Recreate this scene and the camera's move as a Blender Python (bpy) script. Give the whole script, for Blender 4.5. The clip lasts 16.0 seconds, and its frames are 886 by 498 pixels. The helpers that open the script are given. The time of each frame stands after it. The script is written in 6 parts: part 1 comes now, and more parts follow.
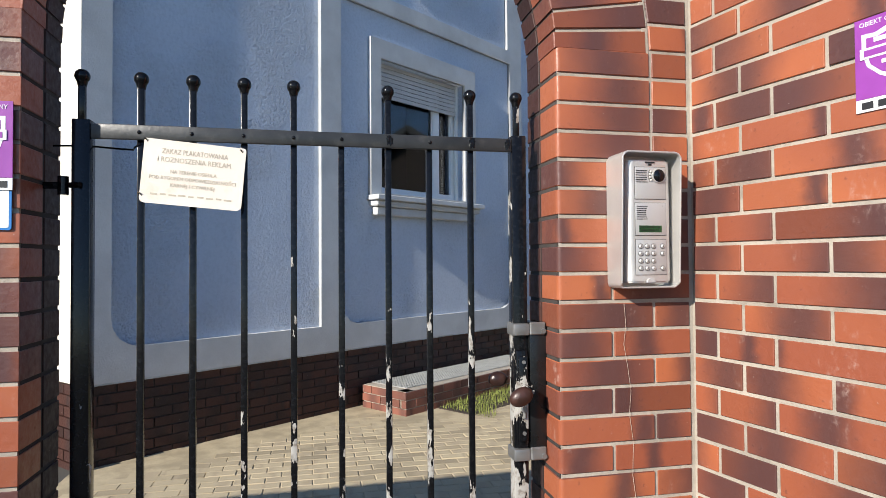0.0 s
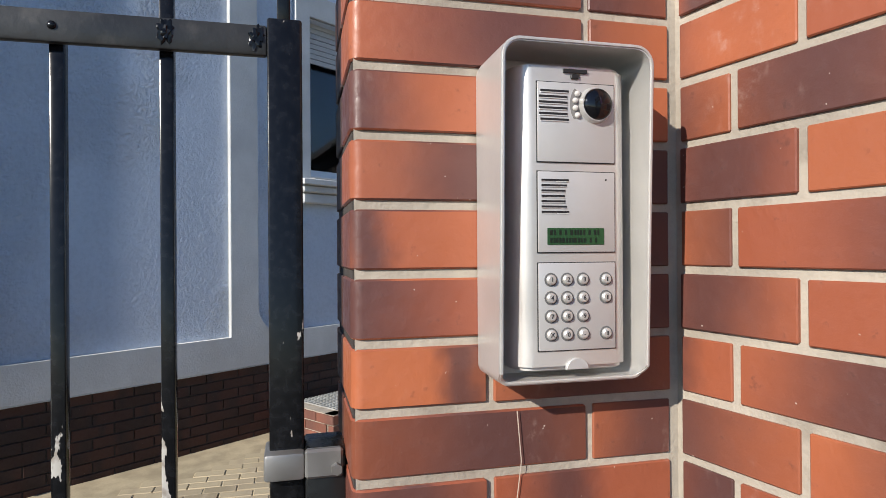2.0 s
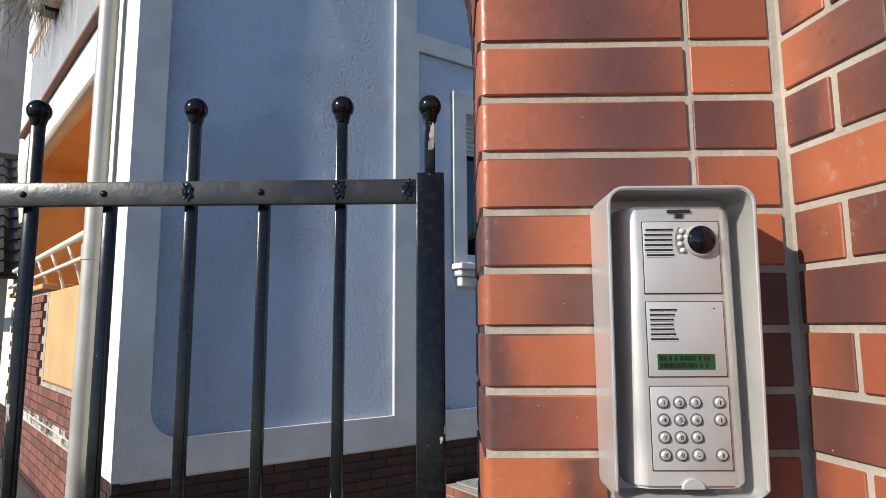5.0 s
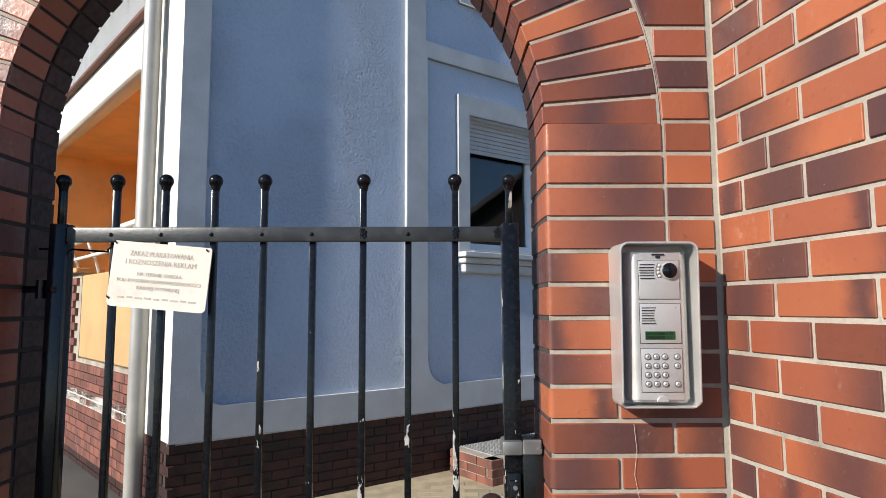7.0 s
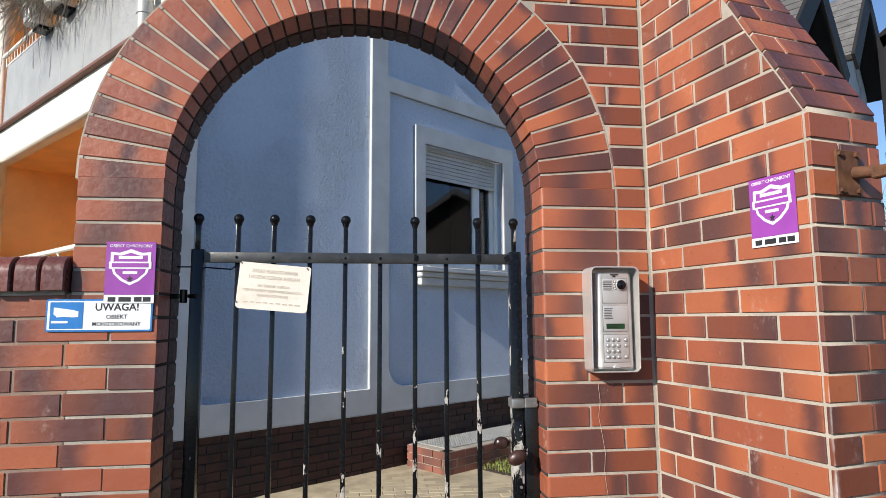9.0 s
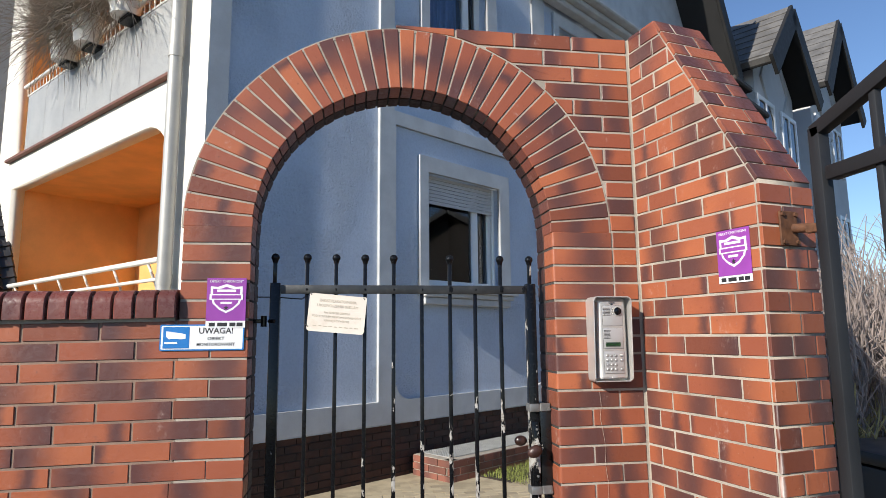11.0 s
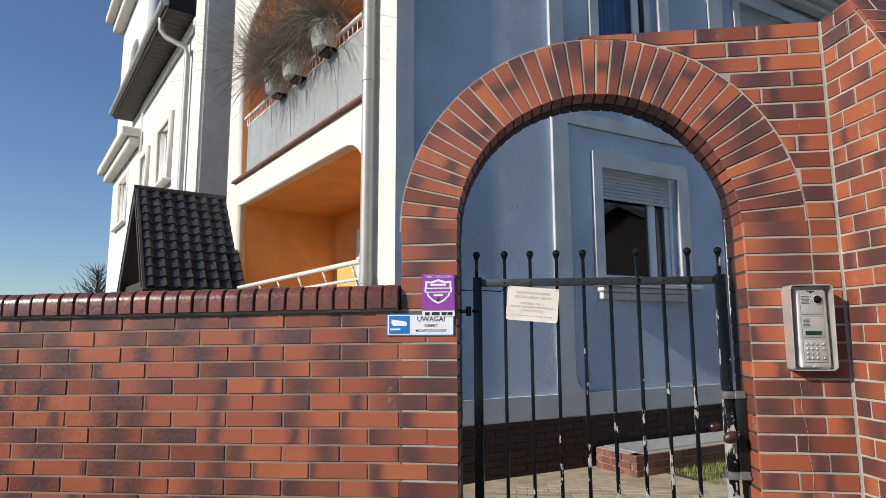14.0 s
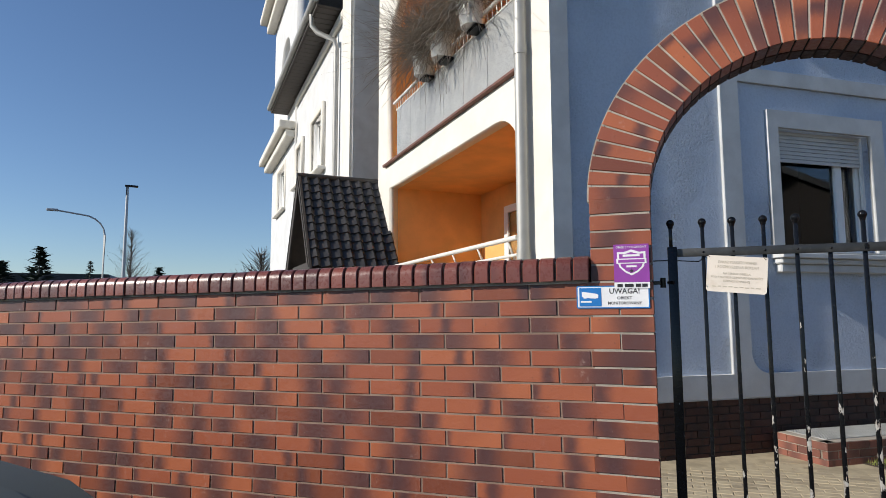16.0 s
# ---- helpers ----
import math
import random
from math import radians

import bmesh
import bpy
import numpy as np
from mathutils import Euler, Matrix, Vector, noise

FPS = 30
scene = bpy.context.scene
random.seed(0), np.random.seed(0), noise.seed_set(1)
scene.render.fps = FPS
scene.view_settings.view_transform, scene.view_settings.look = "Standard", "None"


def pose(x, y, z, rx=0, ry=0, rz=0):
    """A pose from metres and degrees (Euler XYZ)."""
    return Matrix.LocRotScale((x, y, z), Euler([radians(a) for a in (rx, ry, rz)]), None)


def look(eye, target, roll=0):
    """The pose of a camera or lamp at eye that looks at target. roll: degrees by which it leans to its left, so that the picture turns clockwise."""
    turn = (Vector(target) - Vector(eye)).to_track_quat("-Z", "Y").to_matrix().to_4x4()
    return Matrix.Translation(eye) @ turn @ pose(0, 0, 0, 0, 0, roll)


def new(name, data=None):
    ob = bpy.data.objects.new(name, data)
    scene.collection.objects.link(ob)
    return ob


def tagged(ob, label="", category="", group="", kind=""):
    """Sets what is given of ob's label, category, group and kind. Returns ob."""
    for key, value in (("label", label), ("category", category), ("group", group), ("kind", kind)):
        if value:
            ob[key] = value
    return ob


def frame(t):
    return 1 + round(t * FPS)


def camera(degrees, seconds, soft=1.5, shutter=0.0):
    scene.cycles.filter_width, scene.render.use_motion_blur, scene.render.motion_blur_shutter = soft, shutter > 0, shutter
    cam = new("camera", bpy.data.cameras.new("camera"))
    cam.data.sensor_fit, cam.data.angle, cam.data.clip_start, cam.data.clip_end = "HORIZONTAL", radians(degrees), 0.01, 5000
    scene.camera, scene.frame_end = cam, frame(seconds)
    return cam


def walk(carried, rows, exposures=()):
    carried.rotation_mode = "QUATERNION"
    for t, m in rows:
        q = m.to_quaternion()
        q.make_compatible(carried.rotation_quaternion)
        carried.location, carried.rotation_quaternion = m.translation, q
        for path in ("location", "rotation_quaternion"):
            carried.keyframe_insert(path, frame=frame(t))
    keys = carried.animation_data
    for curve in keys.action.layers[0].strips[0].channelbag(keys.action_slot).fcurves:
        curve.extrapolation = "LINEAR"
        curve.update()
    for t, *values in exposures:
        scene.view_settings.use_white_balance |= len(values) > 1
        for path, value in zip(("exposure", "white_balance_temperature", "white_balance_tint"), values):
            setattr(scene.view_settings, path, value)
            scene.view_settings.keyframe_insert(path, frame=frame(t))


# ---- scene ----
cam = camera(72.0, 16.0, 0.7)
PATH = [
    (0, (-1.004, -1.468, 1.298), (-0.583, 0.487, 1.341), -0.4),
    (0.5, (-0.86, -1.189, 1.292), (-0.403, 0.758, 1.317), -0.3),
    (1, (-0.646, -0.948, 1.308), (-0.171, 0.995, 1.342), -0.2),
    (1.5, (-0.455, -0.755, 1.344), (0.024, 1.186, 1.393), 0.0),
    (2, (-0.444, -0.643, 1.365), (0.029, 1.3, 1.37), -0.4),
    (2.5, (-0.363, -0.613, 1.373), (0.079, 1.337, 1.368), -0.4),
    (3, (-0.311, -0.612, 1.414), (0.066, 1.351, 1.452), -0.3),
    (3.5, (-0.344, -0.619, 1.456), (-0.094, 1.362, 1.577), -0.2),
    (4, (-0.333, -0.662, 1.474), (-0.221, 1.325, 1.675), -0.1),
    (4.5, (-0.346, -0.701, 1.474), (-0.343, 1.282, 1.73), -0.1),
    (5, (-0.419, -0.759, 1.418), (-0.458, 1.225, 1.672), -0.3),
    (5.2, (-0.457, -0.797, 1.39), (-0.52, 1.187, 1.635), -0.3),
    (7.3, (-0.649, -1.464, 1.443), (-0.587, 0.527, 1.63), -0.1),
    (7.5, (-0.665, -1.544, 1.436), (-0.534, 0.442, 1.632), -0.1),
    (8, (-0.722, -1.74, 1.426), (-0.523, 0.239, 1.634), -0.1),
    (8.5, (-0.905, -1.868, 1.398), (-0.68, 0.107, 1.615), -0.1),
    (9, (-0.984, -1.995, 1.405), (-0.728, -0.025, 1.633), -0.3),
    (9.2, (-0.987, -2.074, 1.395), (-0.714, -0.106, 1.624), -0.3),
    (11.3, (-1.241, -2.508, 1.427), (-0.943, -0.55, 1.707), -0.5),
    (11.5, (-1.223, -2.547, 1.408), (-0.936, -0.587, 1.683), -0.5),
    (12, (-1.217, -2.636, 1.396), (-0.996, -0.665, 1.649), -0.3),
    (12.5, (-1.218, -2.706, 1.414), (-1.102, -0.725, 1.668), -0.4),
    (13, (-1.272, -2.715, 1.409), (-1.251, -0.733, 1.678), -0.2),
    (13.5, (-1.304, -2.703, 1.394), (-1.422, -0.725, 1.668), -0.3),
    (14, (-1.339, -2.719, 1.383), (-1.585, -0.753, 1.657), -0.2),
    (14.5, (-1.43, -2.735, 1.376), (-1.791, -0.785, 1.633), -0.1),
    (15, (-1.54, -2.719, 1.371), (-2.0, -0.788, 1.612), -0.2),
    (15.5, (-1.546, -2.716, 1.358), (-2.095, -0.805, 1.579), -0.3),
    (16, (-1.578, -2.743, 1.359), (-2.251, -0.87, 1.565), -0.2),
]
walk(cam, [(t, look(eye, target, roll)) for t, eye, target, roll in PATH],
     [(0.0, 0.50), (2.0, 0.34), (3.0, 0.28), (5.0, 0.30), (8.0, 0.40), (11.5, 0.32), (12.5, 0.20), (14.0, 0.03), (16.0, 0.02)])

# world, sun
SUN_TO = Vector((-0.731, -0.580, 0.465)).normalized()
world = bpy.data.worlds.new("sky")
scene.world = world
world.use_nodes = True
wn = world.node_tree
sky = wn.nodes.new("ShaderNodeTexSky")
sky.sky_type, sky.sun_disc = "NISHITA", False
sky.sun_elevation = math.asin(SUN_TO.z)
sky.sun_rotation = math.atan2(SUN_TO.x, SUN_TO.y)
sky.air_density, sky.dust_density, sky.ozone_density = 1.0, 0.10, 3.5
wn.nodes["Background"].inputs[1].default_value = 0.105
clear = wn.nodes.new("ShaderNodeMix")
clear.data_type, clear.blend_type = "RGBA", "MULTIPLY"
clear.inputs[0].default_value, clear.inputs[7].default_value = 1.0, (0.95, 1.0, 1.10, 1.0)
wn.links.new(sky.outputs[0], clear.inputs[6])
wn.links.new(clear.outputs[2], wn.nodes["Background"].inputs[0])
sun_data = bpy.data.lights.new("sun", "SUN")
sun_data.energy, sun_data.angle, sun_data.color = 5.0, radians(0.53), (1.0, 0.94, 0.85)
sun = new("sun", sun_data)
sun.matrix_world = look(SUN_TO * 30, (0, 0, 0))
scene.view_settings.exposure = 0.0


# ---- materials ----
class Nodes:
    """A small node tree writer for one material."""

    def __init__(self, name):
        self.mat = bpy.data.materials.new(name)
        self.mat.use_nodes = True
        self.tree = self.mat.node_tree
        self.bsdf = self.tree.nodes["Principled BSDF"]
        self.obj = self.add("ShaderNodeTexCoord").outputs["Object"]
        self.pos = self.add("ShaderNodeNewGeometry").outputs["Position"]

    def add(self, kind, **values):
        node = self.tree.nodes.new(kind)
        for key, value in values.items():
            if key in node.inputs:
                self.put(value, node.inputs[key])
        return node

    def put(self, value, socket):
        if isinstance(value, bpy.types.NodeSocket):
            self.tree.links.new(value, socket)
        else:
            socket.default_value = value

    def noise(self, scale, vector=None, detail=4.0, rough=0.55, distortion=0.0):
        node = self.add("ShaderNodeTexNoise", Scale=scale, Detail=detail, Roughness=rough, Distortion=distortion)
        self.put(vector or self.pos, node.inputs["Vector"])
        return node.outputs["Fac"]

    def ramp(self, value, lo, hi, a=0.0, b=1.0):
        node = self.add("ShaderNodeMapRange")
        node.interpolation_type = "SMOOTHSTEP"
        for socket, v in zip(node.inputs, (value, lo, hi, a, b)):
            self.put(v, socket)
        return node.outputs[0]

    def math(self, op, a, b=0.0):
        node = self.add("ShaderNodeMath")
        node.operation = op
        self.put(a, node.inputs[0]), self.put(b, node.inputs[1])
        return node.outputs[0]

    def mix(self, fac, a, b, blend="MIX"):
        node = self.add("ShaderNodeMix")
        node.data_type, node.blend_type = "RGBA", blend
        self.put(fac, node.inputs[0])
        for socket, v in ((node.inputs[6], a), (node.inputs[7], b)):
            self.put((*v, 1.0) if isinstance(v, tuple) else v, socket)
        return node.outputs[2]

    def vec(self, op, a, b):
        node = self.add("ShaderNodeVectorMath")
        node.operation = op
        self.put(a, node.inputs[0])
        if op == "SCALE":
            self.put(b, node.inputs["Scale"])
        else:
            self.put(b, node.inputs[1])
        return node.outputs[0]

    def random(self):
        """A number for each object, and for each island of a joined mesh."""
        a = self.add("ShaderNodeObjectInfo").outputs["Random"]
        b = self.add("ShaderNodeNewGeometry").outputs["Random Per Island"]
        return self.math("FRACT", self.math("ADD", a, b))

    def bump(self, height, strength=0.3, distance=0.01):
        node = self.add("ShaderNodeBump", Strength=strength, Distance=distance, Height=height)
        self.put(node.outputs[0], self.bsdf.inputs["Normal"])

    def done(self, colour, rough=0.6, metal=0.0, **more):
        self.put((*colour, 1.0) if isinstance(colour, tuple) else colour, self.bsdf.inputs["Base Color"])
        self.put(rough, self.bsdf.inputs["Roughness"])
        self.put(metal, self.bsdf.inputs["Metallic"])
        for key, value in more.items():
            self.put(value, self.bsdf.inputs[key])
        return self.mat


def lime_run(n):
    """A white lime stain that has run down the outer edge of the pier."""
    off = n.vec("MULTIPLY", n.vec("SUBTRACT", n.pos, (0.139, -0.617, 0.0)), (1.0, 1.0, 0.0))
    node = n.add("ShaderNodeVectorMath")
    node.operation = "LENGTH"
    n.put(off, node.inputs[0])
    z = n.add("ShaderNodeSeparateXYZ", Vector=n.pos).outputs["Z"]
    wide = n.ramp(z, 0.6, 1.5, 0.036, 0.010)
    near = n.math("SUBTRACT", 1.0, n.ramp(n.math("DIVIDE", n.math("ADD", node.outputs["Value"], n.math("MULTIPLY", n.noise(30.0, n.vec("MULTIPLY", n.pos, (1.0, 1.0, 0.3))), 0.045)), wide), 0.6, 1.5))
    return n.math("MULTIPLY", near, n.ramp(z, 1.36, 1.50, 0.80, 0.0))


def clinker(name, bright, middle, dark, share, gloss=0.38, bloom=0.5, stain=False):
    """Flashed clinker brick: dark burnt patches, fine grit, some lime bloom."""
    n = Nodes(name)
    r = n.random()
    shift = n.add("ShaderNodeCombineXYZ", X=n.math("MULTIPLY", r, 37.0), Y=n.math("MULTIPLY", r, 91.0), Z=n.math("MULTIPLY", r, 53.0)).outputs[0]
    where = n.vec("ADD", n.pos, shift)
    along = n.add("ShaderNodeAttribute")
    along.attribute_name = "along"
    middle_at = n.math("MULTIPLY", n.math("SUBTRACT", n.math("FRACT", n.math("MULTIPLY", r, 3.77)), 0.5), 0.30)
    wobble = n.math("MULTIPLY", n.math("SUBTRACT", n.noise(14.0, where, 3.0, 0.6), 0.5), 0.055)
    off = n.math("ABSOLUTE", n.math("ADD", n.math("SUBTRACT", along.outputs["Fac"], middle_at), wobble))
    reach = n.math("MULTIPLY", n.ramp(n.math("FRACT", n.math("MULTIPLY", r, 5.13)), 0.0, 1.0, 0.30, 1.45), share)
    flash = n.math("SUBTRACT", 1.0, n.ramp(n.math("DIVIDE", off, reach), 0.05, 1.35))
    fine = n.noise(60.0, where, 6.0, 0.6)
    tone = n.noise(3.0, n.vec("ADD", where, (7.0, 3.0, 1.0)), 2.0)
    base = n.mix(n.ramp(n.math("FRACT", n.math("MULTIPLY", r, 7.31)), 0.1, 0.9), bright, middle)
    base = n.mix(n.ramp(tone, 0.35, 0.65, 0.0, 0.6), base, middle)
    burnt = n.ramp(n.math("FRACT", n.math("MULTIPLY", r, 11.7)), 0.62, 0.92, 0.0, 0.7)
    base = n.mix(burnt, base, tuple((2 * c + d) / 3 * 0.62 for c, d in zip(middle, dark)))
    base = n.mix(n.math("MULTIPLY", flash, 0.85), base, dark)
    base = n.mix(n.ramp(fine, 0.62, 0.75, 0.0, 0.35), base, tuple(c * 0.45 for c in dark))
    pale = n.math("MULTIPLY", n.ramp(n.noise(9.0, n.vec("MULTIPLY", n.pos, (1.0, 1.0, 0.35)), 5.0, 0.7), 0.57, 0.76), n.ramp(n.noise(45.0, n.pos, 4.0, 0.7), 0.45, 0.7))
    base = n.mix(n.math("MULTIPLY", pale, bloom), base, (0.55, 0.42, 0.36))
    speck = n.ramp(n.noise(150.0, where, 1.0), 0.79, 0.82)
    base = n.mix(n.math("MULTIPLY", speck, 0.5), base, (0.62, 0.55, 0.48))
    if stain:
        base = n.mix(lime_run(n), base, (0.72, 0.70, 0.66))
    n.bump(n.math("ADD", n.math("MULTIPLY", fine, 0.5), n.noise(14.0, where, 3.0)), 0.32, 0.006)
    return n.done(base, n.ramp(fine, 0.3, 0.8, gloss - 0.1, gloss + 0.2), **{"Specular IOR Level": 0.45})


def plain(name, colour, rough=0.6, metal=0.0, vary=0.12, scale=6.0, grain=80.0, relief=0.08, dirt=(0.1, 0.09, 0.08), dirty=0.0):
    """Paint, plaster, stone, metal: two scales of variation, and dirt where asked."""
    n = Nodes(name)
    big, small = n.noise(scale), n.noise(grain)
    base = n.mix(n.ramp(big, 0.3, 0.7), tuple(c * (1 - vary) for c in colour), tuple(min(1.0, c * (1 + vary)) for c in colour))
    base = n.mix(n.ramp(small, 0.35, 0.75, 0.0, vary), base, tuple(c * 0.6 for c in colour))
    if dirty:
        base = n.mix(n.ramp(n.noise(scale * 1.7, detail=7.0, rough=0.7), 0.52, 0.72, 0.0, dirty), base, dirt)
    n.bump(small, relief, 0.004)
    return n.done(base, n.ramp(big, 0.2, 0.8, max(0.03, rough - 0.08), min(1.0, rough + 0.08)), metal)


BRICK = clinker("clinker_flashed", (0.41, 0.124, 0.052), (0.275, 0.079, 0.042), (0.070, 0.036, 0.036), 0.105, bloom=0.65, stain=True)
BRICK_LOW = clinker("clinker_strongly_flashed", (0.405, 0.126, 0.057), (0.31, 0.090, 0.047), (0.070, 0.038, 0.041), 0.125)
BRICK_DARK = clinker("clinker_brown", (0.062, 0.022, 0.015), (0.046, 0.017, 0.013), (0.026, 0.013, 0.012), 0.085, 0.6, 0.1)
COPING = clinker("clinker_coping", (0.22, 0.062, 0.042), (0.16, 0.05, 0.038), (0.09, 0.035, 0.032), 0.085, 0.32, 0.3)
MORTAR = plain("mortar", (0.375, 0.328, 0.268), 0.9, 0, 0.2, 5.0, 120.0, 0.4, (0.16, 0.13, 0.10), 0.5)
MORTAR_RED = plain("clay_stained_mortar", (0.255, 0.175, 0.130), 0.9, 0, 0.2, 5.0, 120.0, 0.4, (0.16, 0.12, 0.09), 0.4)
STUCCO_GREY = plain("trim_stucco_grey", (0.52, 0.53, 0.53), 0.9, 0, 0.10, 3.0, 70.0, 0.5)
STUCCO_WHITE = plain("plaster_white", (0.70, 0.665, 0.59), 0.85, 0, 0.05, 2.0, 60.0, 0.25, (0.5, 0.47, 0.42), 0.25)
STUCCO_ORANGE = plain("plaster_orange", (0.82, 0.43, 0.14), 0.85, 0, 0.10, 2.0, 60.0, 0.25)
STUCCO_TAN = plain("plaster_tan", (0.52, 0.33, 0.15), 0.85, 0, 0.10, 2.0, 60.0, 0.25)
GROUND = plain("ground_soil_asphalt", (0.09, 0.085, 0.075), 0.95, 0, 0.25, 0.7, 40.0, 0.4)
ROOF_BLACK = plain("roof_tile_black", (0.035, 0.033, 0.032), 0.45, 0, 0.25, 5.0, 60.0, 0.15)
ROOF_GREY = plain("roof_slate_grey", (0.13, 0.125, 0.12), 0.7, 0, 0.25, 3.0, 60.0, 0.3)
PVC = plain("white_window_plastic", (0.78, 0.78, 0.76), 0.35, 0, 0.03)
ZINC = plain("zinc_pipe", (0.40, 0.39, 0.36), 0.5, 0.3, 0.08, 4.0)
ANTHRACITE = plain("gate_paint_anthracite", (0.012, 0.013, 0.015), 0.6, 0, 0.1)
WOOD_BLACK = plain("black_stained_boards", (0.012, 0.0115, 0.011), 0.7, 0, 0.25, 8.0)
WOOD_DARK = plain("dark_boards", (0.05, 0.04, 0.033), 0.7, 0, 0.25, 8.0)


def stucco_blue():
    n = Nodes("stucco_blue")
    big, grit = n.noise(1.3), n.noise(38.0, detail=5.0, rough=0.6)
    patch = n.ramp(n.noise(1.1, n.vec("ADD", n.pos, (3.0, 9.0, 4.0)), 3.0), 0.45, 0.6, 0.25, 1.0)
    base = n.mix(n.ramp(big, 0.3, 0.7), (0.49, 0.555, 0.655), (0.54, 0.605, 0.705))
    base = n.mix(n.ramp(grit, 0.4, 0.7, 0.0, 0.25), base, (0.31, 0.365, 0.445))
    n.bump(n.math("MULTIPLY", grit, patch), 1.0, 0.034)
    return n.done(base, 0.85)


STUCCO_BLUE = stucco_blue()


def flaked_paint():
    n = Nodes("black_gate_paint_flaking")
    low = n.add("ShaderNodeSeparateXYZ", Vector=n.pos).outputs["Z"]
    side = n.add("ShaderNodeSeparateXYZ", Vector=n.pos).outputs["X"]
    stretch = n.vec("MULTIPLY", n.pos, (1.0, 1.0, 0.35))
    worn = n.noise(26.0, stretch, 5.0, 0.6)
    limit = n.math("ADD", n.ramp(low, 0.75, 1.65, 0.545, 0.70), n.math("SUBTRACT", n.ramp(side, -1.5, -0.9, 0.12, 0.0), n.ramp(side, -0.55, -0.47, 0.0, 0.07)))
    bare = n.ramp(n.math("SUBTRACT", worn, limit), 0.0, 0.012)
    grain = n.noise(90.0)
    metal = n.mix(n.ramp(n.noise(60.0), 0.45, 0.65), (0.40, 0.385, 0.35), (0.22, 0.19, 0.16))
    base = n.mix(bare, n.mix(n.ramp(grain, 0.4, 0.7), (0.004, 0.0042, 0.005), (0.009, 0.0095, 0.011)), metal)
    n.bump(n.math("ADD", n.math("MULTIPLY", grain, 0.3), n.math("MULTIPLY", bare, -1.0)), 0.10, 0.003)
    return n.done(base, n.ramp(bare, 0.0, 1.0, 0.16, 0.62), **{"Specular IOR Level": 0.3})


BLACK_PAINT = flaked_paint()


def window_glass():
    n = Nodes("window_glass")
    return n.done((0.9, 0.95, 1.0), 0.01, 0.0, **{"Transmission Weight": 1.0, "IOR": 1.45})


GLASS = window_glass()


# ---- mesh helpers ----
def bm_box(cx, cy, cz, sx, sy, sz, bevel=0.0, segments=1):
    bm = bmesh.new()
    bmesh.ops.create_cube(bm, size=1.0, matrix=Matrix.Translation((cx, cy, cz)) @ Matrix.Diagonal((sx, sy, sz, 1)))
    if bevel:
        bmesh.ops.bevel(bm, geom=bm.edges[:], offset=bevel, segments=segments, affect="EDGES", profile=0.5)
    return bm


def bm_tube(a, b, r1, r2=None, segments=14):
    a, b = Vector(a), Vector(b)
    bm = bmesh.new()
    m = Matrix.Translation((a + b) / 2) @ (b - a).to_track_quat("Z", "Y").to_matrix().to_4x4()
    bmesh.ops.create_cone(bm, cap_ends=True, segments=segments, radius1=r1, radius2=r1 if r2 is None else r2, depth=(b - a).length, matrix=m)
    return bm


def bm_sweep(points, radius, segments=12):
    """A round pipe along a line of points."""
    bm = bmesh.new()
    pts = [Vector(p) for p in points]
    rings = []
    for i, p in enumerate(pts):
        t = (pts[min(i + 1, len(pts) - 1)] - pts[max(i - 1, 0)]).normalized()
        q = t.to_track_quat("Z", "Y")
        r = radius[i] if isinstance(radius, (list, tuple)) else radius
        rings.append([bm.verts.new(p + q @ Vector((r * math.cos(a), r * math.sin(a), 0))) for a in (2 * math.pi * k / segments for k in range(segments))])
    for a, b in zip(rings, rings[1:]):
        for k in range(segments):
            bm.faces.new((a[k], a[(k + 1) % segments], b[(k + 1) % segments], b[k]))
    bm.faces.new(rings[0][::-1]), bm.faces.new(rings[-1])
    return bm


def bm_prism(poly, y0, y1, chamfer=0.0):
    """A polygon in x, z drawn out from y0 (the seen face) to y1."""
    bm = bmesh.new()
    area = sum(a[0] * b[1] - b[0] * a[1] for a, b in zip(poly, poly[1:] + poly[:1]))
    if area < 0:
        poly = poly[::-1]
    front = [bm.verts.new((x, y0, z)) for x, z in poly]
    back = [bm.verts.new((x, y1, z)) for x, z in poly]
    face = bm.faces.new(front)
    bm.faces.new(back[::-1])
    k = len(poly)
    for i in range(k):
        bm.faces.new((front[i], back[i], back[(i + 1) % k], front[(i + 1) % k]))
    if chamfer:
        bmesh.ops.bevel(bm, geom=list(face.edges), offset=chamfer, segments=1, affect="EDGES")
    bmesh.ops.recalc_face_normals(bm, faces=bm.faces[:])
    return bm


def join(*parts):
    out = bmesh.new()
    for bm in parts:
        me = bpy.data.meshes.new("join")
        bm.to_mesh(me)
        bm.free()
        out.from_mesh(me)
        bpy.data.meshes.remove(me)
    return out


def mesh_of(bm, name, material, smooth=False):
    me = bpy.data.meshes.new(name)
    bm.to_mesh(me)
    bm.free()
    me.materials.append(material)
    if smooth:
        me.shade_smooth()
        me.set_sharp_from_angle(angle=radians(35))
    return me


def part(name, bm, material, parent=None, label="", at=None, smooth=True):
    me = bm if isinstance(bm, bpy.types.Mesh) else mesh_of(bm, name, material, smooth)
    ob = new(name, me)
    ob.parent = parent
    if at is not None:
        ob.matrix_basis = at
    return tagged(ob, label)


def thing(name, label, category, at=None, group="", kind=""):
    ob = new(name)
    ob.empty_display_size = 0.1
    if at is not None:
        ob.matrix_basis = at
    return tagged(ob, label, category, group, kind)


